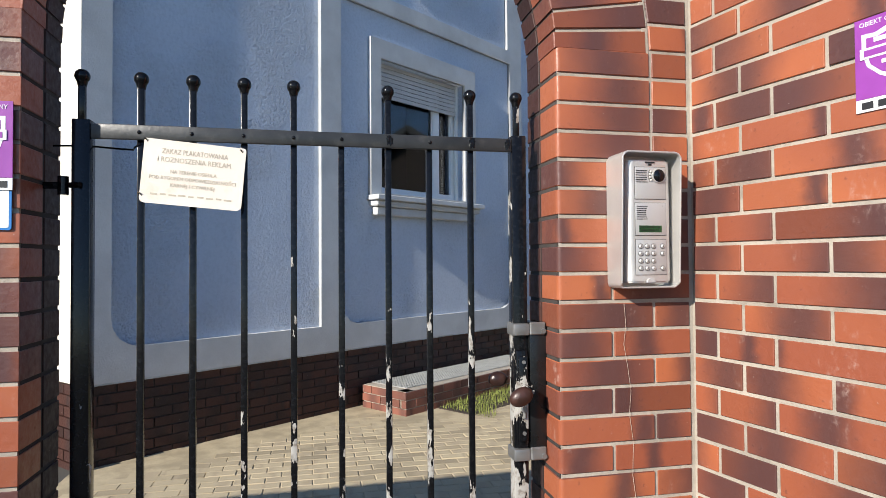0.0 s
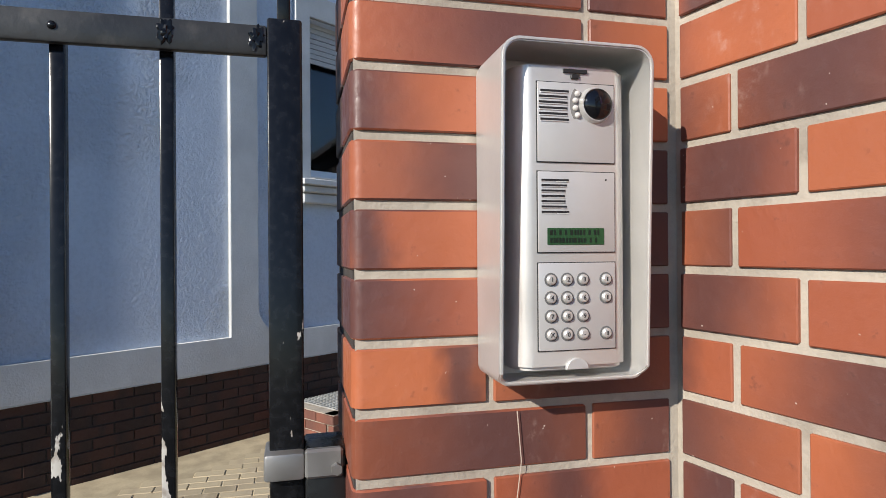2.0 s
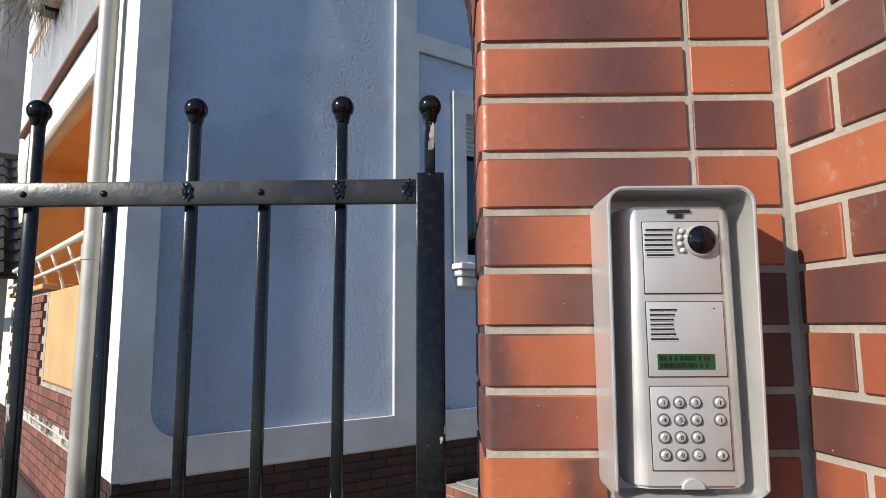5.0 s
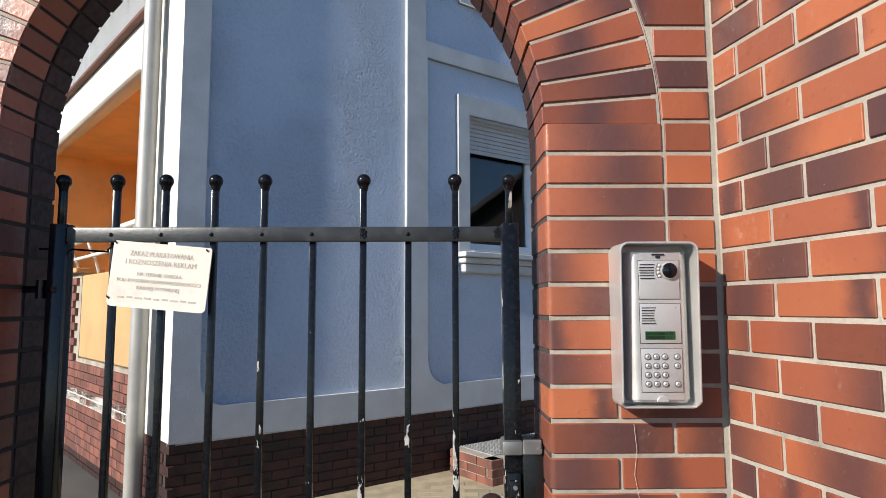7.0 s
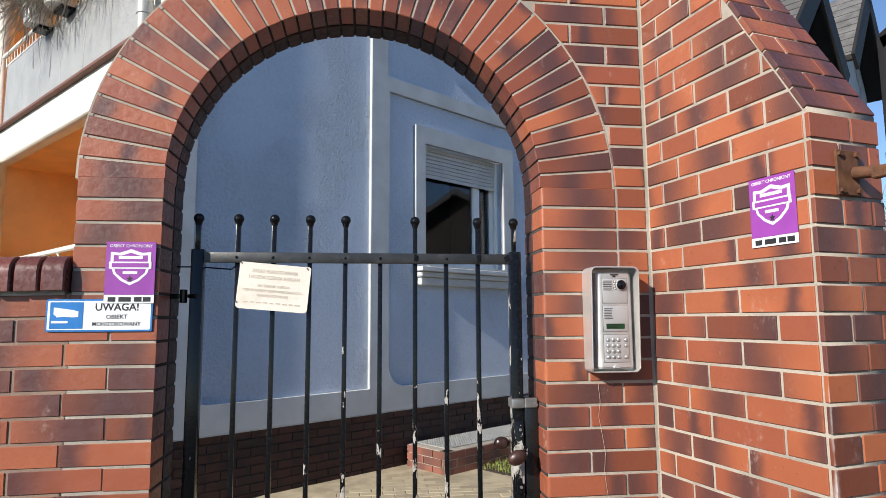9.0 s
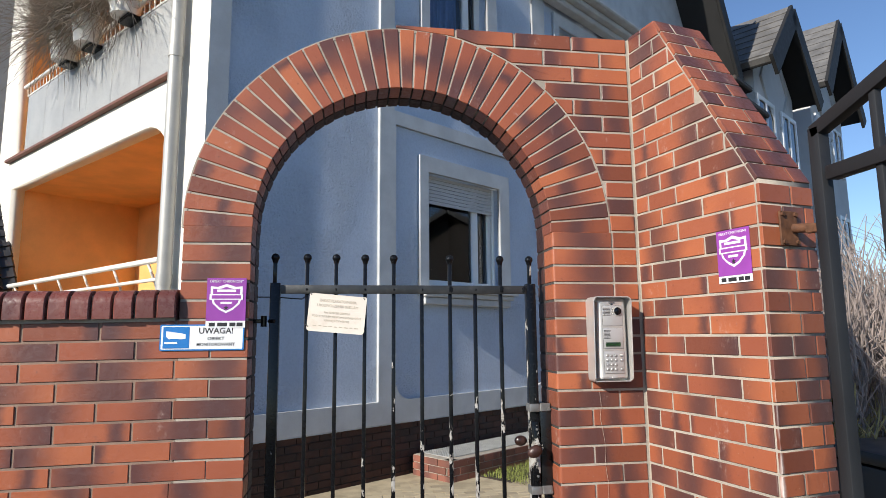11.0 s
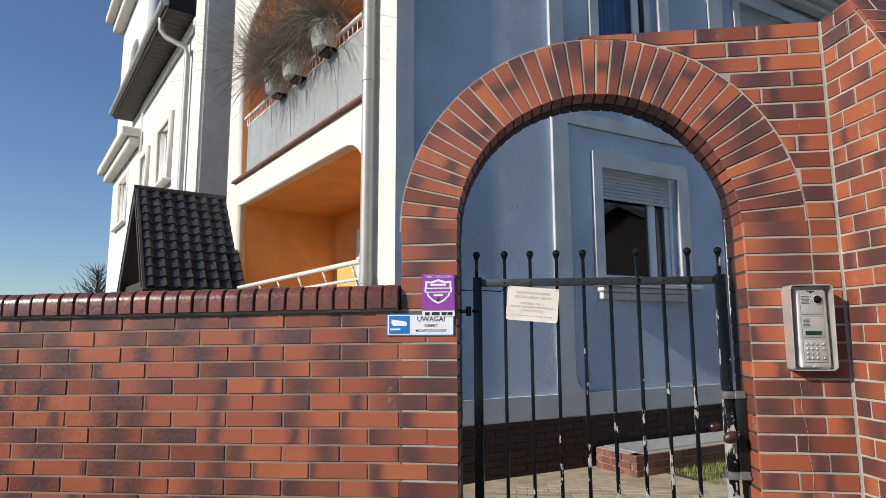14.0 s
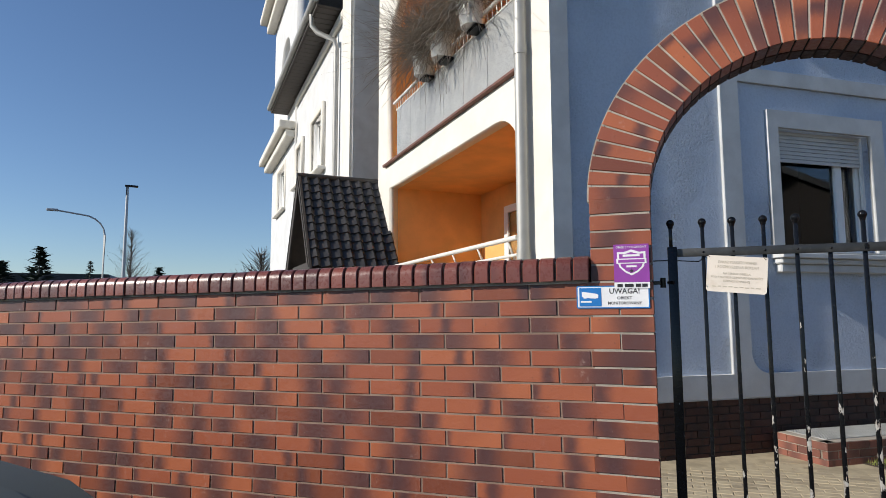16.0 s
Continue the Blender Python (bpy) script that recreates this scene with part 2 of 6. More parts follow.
def plate(name, material, outer, holes, y0, y1):
    """A flat sheet in x, z with holes, from y0 to y1."""
    cu = bpy.data.curves.new(name, "CURVE")
    cu.dimensions, cu.fill_mode, cu.extrude = "2D", "BOTH", abs(y1 - y0) / 2
    for loop in (outer, *holes):
        sp = cu.splines.new("POLY")
        sp.points.add(len(loop) - 1)
        for p, (x, z) in zip(sp.points, loop):
            p.co = (x, z, 0, 1)
        sp.use_cyclic_u = True
    ob = bpy.data.objects.new("tmp", cu)
    scene.collection.objects.link(ob)
    bpy.context.view_layer.update()
    me = bpy.data.meshes.new_from_object(ob.evaluated_get(bpy.context.evaluated_depsgraph_get()))
    bpy.data.objects.remove(ob)
    bpy.data.curves.remove(cu)
    me.transform(Matrix.Translation((0, (y0 + y1) / 2, 0)) @ Matrix.Rotation(radians(90), 4, "X"))
    bm = bmesh.new()
    bm.from_mesh(me)
    bmesh.ops.remove_doubles(bm, verts=bm.verts[:], dist=0.00005)
    bm.to_mesh(me)
    bm.free()
    me.name = name
    me.materials.clear()
    me.materials.append(material)
    return me


def rounded(x0, z0, x1, z1, bl=0.0, br=0.0, tr=0.0, tl=0.0, n=8):
    """A rectangle with rounded corners, each with a radius of its own."""
    out = []
    for cx, cz, r, a0 in ((x0, z0, bl, 180), (x1, z0, br, 270), (x1, z1, tr, 0), (x0, z1, tl, 90)):
        if r <= 0:
            out.append((cx, cz))
            continue
        mx, mz = cx + (r if cx == x0 else -r), cz + (r if cz == z0 else -r)
        for k in range(n + 1):
            a = radians(a0 + 90 * k / n)
            out.append((mx + r * math.cos(a), mz + r * math.sin(a)))
    return out


# ---- brick pieces ----
COURSE, JOINT, LENGTH = 0.074, 0.010, 0.262
Z_JOINT = 1.636
GROUND_Z = -0.12
ROW_0 = Z_JOINT - 24 * COURSE
BRICKS = {}


def brick_mesh(length, height, depth, material):
    key = (round(length, 3), round(height, 3), round(depth, 3), material.name)
    if key not in BRICKS:
        me = mesh_of(bm_box(0, 0, 0, length, depth, height, 0.0014), "brick", material)
        me.attributes.new("along", "FLOAT", "POINT").data.foreach_set("value", [v.co.x for v in me.vertices])
        BRICKS[key] = me
    return BRICKS[key]


def lay(parent, m, length, height=COURSE - JOINT, depth=0.11, material=None, name="brick"):
    """One brick, its seen face in the plane y = 0 of the pose m, its middle at m's origin."""
    jig = Matrix.Translation((0, depth / 2 + random.uniform(-0.0012, 0.0012), random.uniform(-0.0006, 0.0006)))
    tilt = pose(0, 0, 0, 0, random.uniform(-0.25, 0.25), random.uniform(-0.25, 0.25))
    return part(name, brick_mesh(length, height, depth, material or BRICK), None, parent, at=m @ jig @ tilt)


def cut(poly, below):
    """Clip a polygon by keeping the points where below(x, z) <= 0."""
    out = []
    for a, b in zip(poly, poly[1:] + poly[:1]):
        fa, fb = below(*a), below(*b)
        if fa <= 0:
            out.append(a)
        if (fa < 0 < fb) or (fb < 0 < fa):
            lo, hi = (0.0, 1.0)
            for _ in range(24):
                mid = (lo + hi) / 2
                f = below(a[0] + (b[0] - a[0]) * mid, a[1] + (b[1] - a[1]) * mid)
                if (f <= 0) == (fa <= 0):
                    lo = mid
                else:
                    hi = mid
            out.append((a[0] + (b[0] - a[0]) * lo, a[1] + (b[1] - a[1]) * lo))
    return out


def size(poly):
    return abs(sum(a[0] * b[1] - b[0] * a[1] for a, b in zip(poly, poly[1:] + poly[:1]))) / 2


# ---- ground ----
me = bpy.data.meshes.new("ground")
me.from_pydata([(-900, -900, GROUND_Z), (900, -900, GROUND_Z), (900, 900, GROUND_Z), (-900, 900, GROUND_Z)], [], [(0, 1, 2, 3)])
me.materials.append(GROUND)
ground = tagged(new("ground", me), "dusty grey ground round the houses and street", "ground", kind="structure")

# ---- gate wall with the arch ----
ARCH_X, SPRING, R_IN, R_OUT = -1.001, 1.847, 0.614, 0.874
JAMB_L, JAMB_R, TOP, DEPTH, THIN = ARCH_X - R_IN, ARCH_X + R_IN, Z_JOINT + 15 * COURSE - 0.005, 0.30, 0.215
COPING_Z = Z_JOINT - 2 * COURSE
SINK = 0.0042


def arc(r, a0, a1, n):
    return [(ARCH_X + r * math.cos(radians(a0 + (a1 - a0) * k / n)), SPRING + r * math.sin(radians(a0 + (a1 - a0) * k / n))) for k in range(n + 1)]


s = SINK
outline = [(ARCH_X - R_OUT + s, COPING_Z)] + arc(R_OUT - s, 180, 92, 40) + [(ARCH_X + 0.03, TOP - s), (0.02, TOP - s), (0.02, GROUND_Z - 0.2), (JAMB_R + s, GROUND_Z - 0.2)] + arc(R_IN + s, 0, 180, 60) + [(JAMB_L - s, GROUND_Z - 0.2), (ARCH_X - R_OUT + s, GROUND_Z - 0.2)]
wall_gate = part("wall_gate", plate("wall_gate", MORTAR, outline, [], s, THIN - s), MORTAR)
tagged(wall_gate, "flashed red clinker brick wall with an arched gateway", "brick wall", kind="structure")
# the low wall falls slightly towards its far end
M_LOW = Matrix.Translation((ARCH_X - R_OUT, 0, COPING_Z)) @ Matrix.Rotation(radians(-0.70), 4, "Y") @ Matrix.Translation((R_OUT - ARCH_X, 0, -COPING_Z))
wall_left = part("wall_left", plate("wall_left", MORTAR_RED, [(-9.0, GROUND_Z - 0.3), (ARCH_X - R_OUT + s, GROUND_Z - 0.3), (ARCH_X - R_OUT + s, COPING_Z), (-9.0, COPING_Z)], [], s, DEPTH - s), MORTAR_RED, at=M_LOW)
tagged(wall_left, "long low flashed red clinker brick garden wall", "brick wall", kind="structure")

# ---- return pier ----
RET_D, RET_N = Vector((0.220, -0.9755, 0)).normalized(), Vector((0.9755, 0.220, 0)).normalized()
RET_LEN, RET_T, RET_PEAK, RET_LOW = 0.633, 0.252, 0.178, Z_JOINT + 4 * COURSE + 0.012
M_RET = Matrix((( RET_D.x, RET_N.x, 0, 0), (RET_D.y, RET_N.y, 0, 0), (0, 0, 1, 0), (0, 0, 0, 1)))
wall_return = part("wall_return", plate("wall_return", MORTAR, [(-0.2, GROUND_Z - 0.2), (RET_LEN - s, GROUND_Z - 0.2), (RET_LEN - s, RET_LOW - s), (RET_PEAK, TOP + 0.008 - s), (-0.2, TOP + 0.008 - s)], [], s, RET_T - s), MORTAR, at=M_RET)
tagged(wall_return, "flashed red clinker gate pier with a steep sloping brick top", "brick pier", kind="structure")

# ---- apartment house ----
BLUE_A, WHITE_A = radians(36.0), radians(132.6)
CORNER = Vector((-2.540, 3.090, 0))
# the blue face: x along the wall, y into the house; the white face: x along the wall, y out of it
M_BLUE = Matrix.Translation(CORNER) @ Matrix.Rotation(BLUE_A, 4, "Z")
M_WHITE = Matrix.Translation(CORNER) @ Matrix.Rotation(WHITE_A, 4, "Z") @ Matrix.Diagonal((0.93, 1, 1.018, 1))
U0, HIGH, LONG = 2.62, 7.6, 10.9
TALL = 10.2
house = thing("apartment_house", "blue and white stuccoed apartment house with orange balconies", "house")
WINDOWS = [(U0 + 0.14, 2.01, U0 + 1.48, 3.39), (U0 + 0.18, 4.60, U0 + 1.30, 6.40), (5.68, 4.60, 7.30, 6.36)]
part("blue_wall", plate("blue_wall", STUCCO_BLUE, [(0.0, 0.45), (LONG, 0.45), (LONG, TALL), (0.0, TALL)], [rounded(*w) for w in WINDOWS], 0.045, 0.33), STUCCO_BLUE, house, "blue rough stucco wall", at=M_BLUE)
panels = [rounded(0.20, 0.71, U0 - 0.61, 7.2, bl=0.2), rounded(U0 - 0.375, 0.71, U0 + 2.40, 3.87, bl=0.22, br=0.22), rounded(U0 - 0.40, 4.03, U0 + 2.35, 7.2), rounded(U0 + 2.65, 0.71, LONG - 0.3, 7.2, bl=0.2)]
part("facade_trim", plate("facade_trim", STUCCO_GREY, [(0.0, 0.47), (LONG, 0.47), (LONG, TALL), (0.0, TALL)], panels, 0.0, 0.047), STUCCO_GREY, house, "raised grey stucco bands", at=M_BLUE)
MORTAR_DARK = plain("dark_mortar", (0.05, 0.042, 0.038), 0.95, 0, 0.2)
part("plinth_wall", bm_box(LONG / 2, 0.16, 0.175, LONG, 0.2, 0.60), MORTAR_DARK, house, at=M_BLUE)
CURTAIN = plain("blue_curtain", (0.10, 0.16, 0.30), 0.9, 0, 0.1)
# near-black walls put the unlit depth of the rooms into the colour
ROOM = plain("room_shade_dark", (0.035, 0.033, 0.032), 0.9)
SHUTTER = plain("shutter_slats_grey", (0.52, 0.51, 0.49), 0.5, 0, 0.05)


def window(x0, z0, x1, z1, shutter, mullion, sill=True):
    """A plastic window in the blue wall: surround, reveal, frame, panes, shutter, sill."""
    w = part("window", plate("surround", STUCCO_GREY, rounded(x0 - 0.14, z0 - 0.04, x1 + 0.19, z1 + 0.19), [rounded(x0, z0, x1, z1)], -0.004, 0.046), STUCCO_GREY, house, "window with a grey stucco surround", at=M_BLUE)
    fx0, fx1, d = x0 + 0.02, x1 - 0.02, 0.16
    holes = [rounded(fx0 + 0.07, z0 + 0.08, mullion - 0.05, z1 - 0.06), rounded(mullion + 0.05, z0 + 0.08, fx1 - 0.06, z1 - 0.06)]
    part("window_frame", plate("window_frame", PVC, rounded(x0, z0, x1, z1), holes, d, d + 0.07), PVC, w, "white plastic window frame")
    for h in holes:
        xs, zs = [p[0] for p in h], [p[1] for p in h]
        pane = part("pane", bm_box(sum(xs) / 4, d + 0.04, sum(zs) / 4, max(xs) - min(xs) + 0.02, 0.006, max(zs) - min(zs) + 0.02), GLASS, w, "dark reflecting pane")
        pane.visible_shadow = False
    if shutter:
        n = int((z1 - shutter) / 0.045)
        for k in range(n):
            part("slat", bm_box((x0 + x1) / 2, d - 0.030, z1 - (k + 0.5) * 0.045, x1 - x0 - 0.04, 0.012, 0.041, 0.004), SHUTTER, w, "pale roller shutter slat")
        for x in (x0 + 0.02, x1 - 0.02):
            part("shutter_guide", bm_box(x, d - 0.03, (z0 + z1) / 2, 0.036, 0.03, z1 - z0), PVC, w)
    if sill:
        part("sill", join(bm_box((x0 + x1) / 2 + 0.02, -0.03, z0 - 0.06, x1 - x0 + 0.36, 0.20, 0.05, 0.006), bm_box((x0 + x1) / 2 + 0.02, -0.01, z0 - 0.115, x1 - x0 + 0.30, 0.14, 0.06, 0.012), bm_box((x0 + x1) / 2 + 0.02, 0.005, z0 - 0.19, x1 - x0 + 0.24, 0.09, 0.09, 0.012)), STUCCO_GREY, w, "grey moulded sill")
        part("sill_plate", bm_box((x0 + x1) / 2, 0.045, z0 - 0.026, x1 - x0, 0.22, 0.018), ZINC, w)
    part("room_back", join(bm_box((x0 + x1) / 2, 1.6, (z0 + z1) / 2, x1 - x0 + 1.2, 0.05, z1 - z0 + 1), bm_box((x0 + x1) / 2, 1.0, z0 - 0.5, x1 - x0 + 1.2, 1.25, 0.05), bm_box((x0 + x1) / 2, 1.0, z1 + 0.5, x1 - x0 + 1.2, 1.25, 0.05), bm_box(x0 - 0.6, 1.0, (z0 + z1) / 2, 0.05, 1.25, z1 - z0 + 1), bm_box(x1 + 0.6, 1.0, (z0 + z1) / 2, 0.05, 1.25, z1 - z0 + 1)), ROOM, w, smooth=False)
    return w


window(*WINDOWS[0], 3.00, U0 + 1.14)
upper = window(*WINDOWS[1], None, U0 + 1.02, False)
window(*WINDOWS[2], 5.55, 6.55, False)
bm = bmesh.new()
fold = [(U0 + 0.16 + k * 0.018, 0.30 + 0.025 * math.sin(k * 0.9) + 0.01 * math.sin(k * 2.3)) for k in range(46)]
a = [bm.verts.new((x, y, 4.62)) for x, y in fold]
b = [bm.verts.new((x, y, 6.10)) for x, y in fold]
for i in range(len(fold) - 1):
    bm.faces.new((a[i], a[i + 1], b[i + 1], b[i]))
part("curtain", bm, CURTAIN, upper, "folded blue curtain behind the pane")
# high eave, moulded cornice and the dark verge of the end gable
part("eave", join(bm_box(LONG / 2, 0.0, TALL + 0.04, LONG + 0.7, 1.3, 0.08, 0.01), bm_box(LONG / 2, -0.62, TALL + 0.13, LONG + 0.75, 0.06, 0.22, 0.01)), WOOD_DARK, house, "dark boarded eave", at=M_BLUE)
part("cornice", join(bm_box(6.45, -0.20, 6.86, 3.9, 0.44, 0.09, 0.02), bm_box(6.45, -0.13, 6.77, 3.8, 0.30, 0.09, 0.02), bm_box(6.45, -0.07, 6.68, 3.7, 0.18, 0.10, 0.02)), STUCCO_GREY, house, "grey moulded cornice", at=M_BLUE)
bm = bmesh.new()
for p in ((-0.4, -0.7, TALL + 0.1), (LONG + 0.3, -0.7, TALL + 0.1), (LONG + 0.3, 6.0, TALL + 4.5), (-0.4, 6.0, TALL + 4.5), (LONG + 0.3, 9.5, TALL + 0.1), (-0.4, 9.5, TALL + 0.1)):
    bm.verts.new(p)
bm.verts.ensure_lookup_table()
for f in ((0, 1, 2, 3), (3, 2, 4, 5), (0, 3, 5), (1, 4, 2)):
    bm.faces.new([bm.verts[i] for i in f])
part("roof", bm, ROOF_GREY, house, "grey tiled roof", at=M_BLUE, smooth=False)
verge = bm_box(0, 0, 0, 5.2, 0.80, 0.12, 0.01)
bmesh.ops.transform(verge, matrix=Matrix.Translation((10.0, -0.40, 9.10)) @ Matrix.Rotation(radians(60), 4, "Y"), verts=verge.verts[:])
part("verge", verge, WOOD_BLACK, house, "dark boarded gable verge", at=M_BLUE, smooth=False)
board = bm_box(0, 0, 0, 5.3, 0.06, 0.30, 0.01)
bmesh.ops.transform(board, matrix=Matrix.Translation((10.05, -0.83, 9.14)) @ Matrix.Rotation(radians(60), 4, "Y"), verts=board.verts[:])
part("bargeboard", board, WOOD_BLACK, house, "dark bargeboard", at=M_BLUE, smooth=False)

# white face with two loggia openings
part("white_wall", plate("white_wall", STUCCO_WHITE, [(0.0, 0.47), (6.30, 0.47), (6.30, HIGH + 1.4), (0.0, HIGH + 1.4)],
    [rounded(0.62, 0.60, 5.60, 3.48, tr=0.0, tl=0.62), rounded(0.62, 3.92, 5.72, 6.75, tr=1.0, tl=0.8)], 0.0, -0.17), STUCCO_WHITE, house, "white plastered balcony front", at=M_WHITE)
part("white_plinth", bm_box(3.22, -0.17, 0.16, 6.14, 0.24, 0.62), MORTAR_DARK, house, at=M_WHITE)
for z0, z1, far in ((0.9, 3.49, 5.60), (3.88, 6.76, 5.72)):
    for nm, bm in (("loggia_floor", bm_box(3.1, -1.00, z0 - 0.06, 5.6, 1.68, 0.12)), ("loggia_ceiling", bm_box(3.1, -1.00, z1 + 0.06, 5.6, 1.68, 0.12)),
                   ("loggia_back", bm_box(3.1, -1.87, (z0 + z1) / 2, 5.6, 0.1, z1 - z0)),
                   ("loggia_side", bm_box(0.30, -1.00, (z0 + z1) / 2, 0.1, 1.66, z1 - z0)), ("loggia_side", bm_box(far + 0.053, -1.00, (z0 + z1) / 2, 0.1, 1.66, z1 - z0))):
        part(nm, bm, STUCCO_ORANGE, house, "orange plaster loggia", at=M_WHITE, smooth=False)
door = part("balcony_door", plate("balcony_door", PVC, rounded(3.3, 0.95, 4.5, 3.1), [rounded(3.42, 1.1, 3.84, 2.98), rounded(3.96, 1.1, 4.38, 2.98)], -1.80, -1.74), PVC, house, "white glazed balcony door", at=M_WHITE)
for x in (3.63, 4.17):
    part("pane", bm_box(x, -1.77, 2.04, 0.44, 0.006, 1.9), GLASS, door)
# brick parapet of the lower loggia with a tan cap
part("parapet_wall", join(bm_box(3.11, -0.11, 0.45, 4.94, 0.16, 0.90), bm_box(4.30, -0.11, 1.34, 2.56, 0.16, 0.88)), MORTAR, house, at=M_WHITE)
part("parapet_cap", join(bm_box(4.30, -0.10, 1.805, 2.60, 0.28, 0.05, 0.008), bm_box(1.82, -0.10, 1.33, 2.38, 0.14, 0.84, 0.01)), STUCCO_TAN, house, "tan rendered parapet cap", at=M_WHITE)
RAIL_WHITE = plain("rail_paint_white", (0.72, 0.70, 0.64), 0.4, 0, 0.05)
rail = part("handrail", bm_sweep([(0.66, 0.05, 2.10), (3.2, 0.05, 2.09), (5.5, 0.05, 2.08)], 0.028, 10), RAIL_WHITE, house, "white tubular handrail", at=M_WHITE)
part("lower_tube", bm_sweep([(0.66, 0.05, 1.92), (5.5, 0.05, 1.90)], 0.018, 8), RAIL_WHITE, rail)
for x in (0.9, 1.7, 2.5, 3.3, 4.1, 4.9):
    part("rail_bracket", bm_sweep([(x, 0.05, 2.09), (x - 0.04, 0.03, 2.0), (x - 0.03, -0.02, 1.9), (x - 0.03, -0.05, 1.8), (x - 0.03, -0.06, 1.76)], 0.014, 8), RAIL_WHITE, rail)
# upper balcony: slab edge, perforated sheet, rails
part("slab_edge", bm_box(3.2, 0.03, 3.90, 5.2, 0.07, 0.045, 0.006), plain("brown_slab_edge", (0.16, 0.07, 0.05), 0.7, 0, 0.2), house, "brown slab edge", at=M_WHITE)


def perforated():
    n = Nodes("perforated_grey_sheet")
    tile = n.add("ShaderNodeTexVoronoi", Scale=70.0)
    n.put(n.obj, tile.inputs["Vector"])
    hole = n.ramp(tile.outputs["Distance"], 0.28, 0.34)
    base = n.mix(hole, (0.10, 0.10, 0.10), n.mix(n.ramp(n.noise(3.0), 0.3, 0.7), (0.36, 0.36, 0.35), (0.44, 0.44, 0.42)))
    n.bump(hole, 0.2, 0.003)
    return n.done(base, 0.5, 0.2)


SHEET = perforated()
for k in range(6):
    x0, x1 = 0.60 + k * 0.72, 0.60 + (k + 1) * 0.72
    part("parapet_sheet", bm_box((x0 + x1) / 2, 0.06, 4.285, x1 - x0 - 0.008, 0.012, 0.75, 0.002), SHEET, house, "grey perforated balcony sheet", at=M_WHITE)
top = part("balcony_rail", bm_sweep([(0.60, 0.09, 4.80), (5.0, 0.09, 4.80)], 0.026, 10), RAIL_WHITE, house, "pale tubular balcony rail", at=M_WHITE)
part("lower_tube", bm_sweep([(0.60, 0.06, 4.675), (4.92, 0.06, 4.675)], 0.016, 8), RAIL_WHITE, top)
for k in range(36):
    x = 0.66 + k * 0.122
    part("baluster", bm_tube((x, 0.07, 4.66), (x, 0.08, 4.79), 0.007, segments=6), RAIL_WHITE, top)

# downpipes
pipe = part("downpipe", bm_sweep([(0.44, 0.10, -0.1), (0.44, 0.10, 4.0), (0.44, 0.10, HIGH + 1.3)], 0.065, 16), ZINC, house, "grey zinc downpipe", at=M_WHITE)
for z in (1.9, 4.02, 6.2):
    part("collar", bm_tube((0.44, 0.10, z - 0.05), (0.44, 0.10, z + 0.05), 0.072, segments=16), ZINC, pipe)
part("downpipe", bm_sweep([(8.75, 0.32, 2.0), (8.75, 0.32, 7.15), (8.75, 0.36, 7.32), (9.0, 0.72, 7.55), (9.05, 0.82, 7.7), (9.05, 0.84, 7.95)], 0.06, 12), ZINC, house, "grey zinc downpipe", at=M_WHITE)

# the house beyond the balconies: pilaster, windowed wall, eave, tower
part("pilaster", bm_box(7.82, -0.60, 4.7, 0.80, 1.80, 9.8), STUCCO_WHITE, house, "white pilaster", at=M_WHITE, smooth=False)
# grey sheet laid over the white side, standing in for its shade
part("pilaster_side_shade", bm_box(7.41, -0.62, 4.0, 0.03, 1.72, 8.0), STUCCO_GREY, house, "grey sheet with the side's shade in its colour", at=M_WHITE, smooth=False)
PALE = plain("plaster_pale_grey", (0.62, 0.62, 0.61), 0.85, 0, 0.06, 2.0, 60.0, 0.2)
FAR_WINDOWS = [(10.5, 4.95, 12.0, 6.30), (13.6, 5.15, 14.6, 6.20)]
M_FAR = M_WHITE @ Matrix.Translation((0, 0.22, 0))
part("recess_back", bm_box(6.9, -1.6, 4.6, 1.3, 0.2, 9.4), STUCCO_GREY, house, at=M_WHITE, smooth=False)
part("far_wall", plate("far_wall", PALE, [(8.1, -0.1), (15.1, -0.1), (15.1, 7.9), (8.1, 7.9)], [rounded(*w) for w in FAR_WINDOWS], 0.0, -0.3), PALE, house, "pale grey plaster wall", at=M_FAR)
part("tower", plate("tower", PALE, [(15.1, -0.1), (20.7, -0.1), (20.7, 13.0), (15.1, 13.0)], [rounded(17.0, 4.9, 19.0, 6.3), rounded(16.4, 8.4, 18.8, 10.8, tr=1.1, tl=1.1)], 0.06, -0.3), PALE, house, "pale plaster tower front", at=M_FAR)
part("tower_back", bm_box(17.9, -2.2, 6.4, 5.58, 3.8, 13.0), PALE, house, at=M_WHITE, smooth=False)
# dark block behind the far panes, coloured as the shade of unlit rooms
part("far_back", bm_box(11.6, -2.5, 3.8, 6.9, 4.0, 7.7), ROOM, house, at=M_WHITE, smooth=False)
for z, d in ((7.05, 0.50), (6.80, 0.30), (12.75, 0.60), (12.4, 0.34)):
    part("tower_cornice", bm_box(17.95, 0.06 + d / 2, z, 5.6 + d, d, 0.24, 0.03), STUCCO_WHITE, house, "white moulded cornice", at=M_FAR)
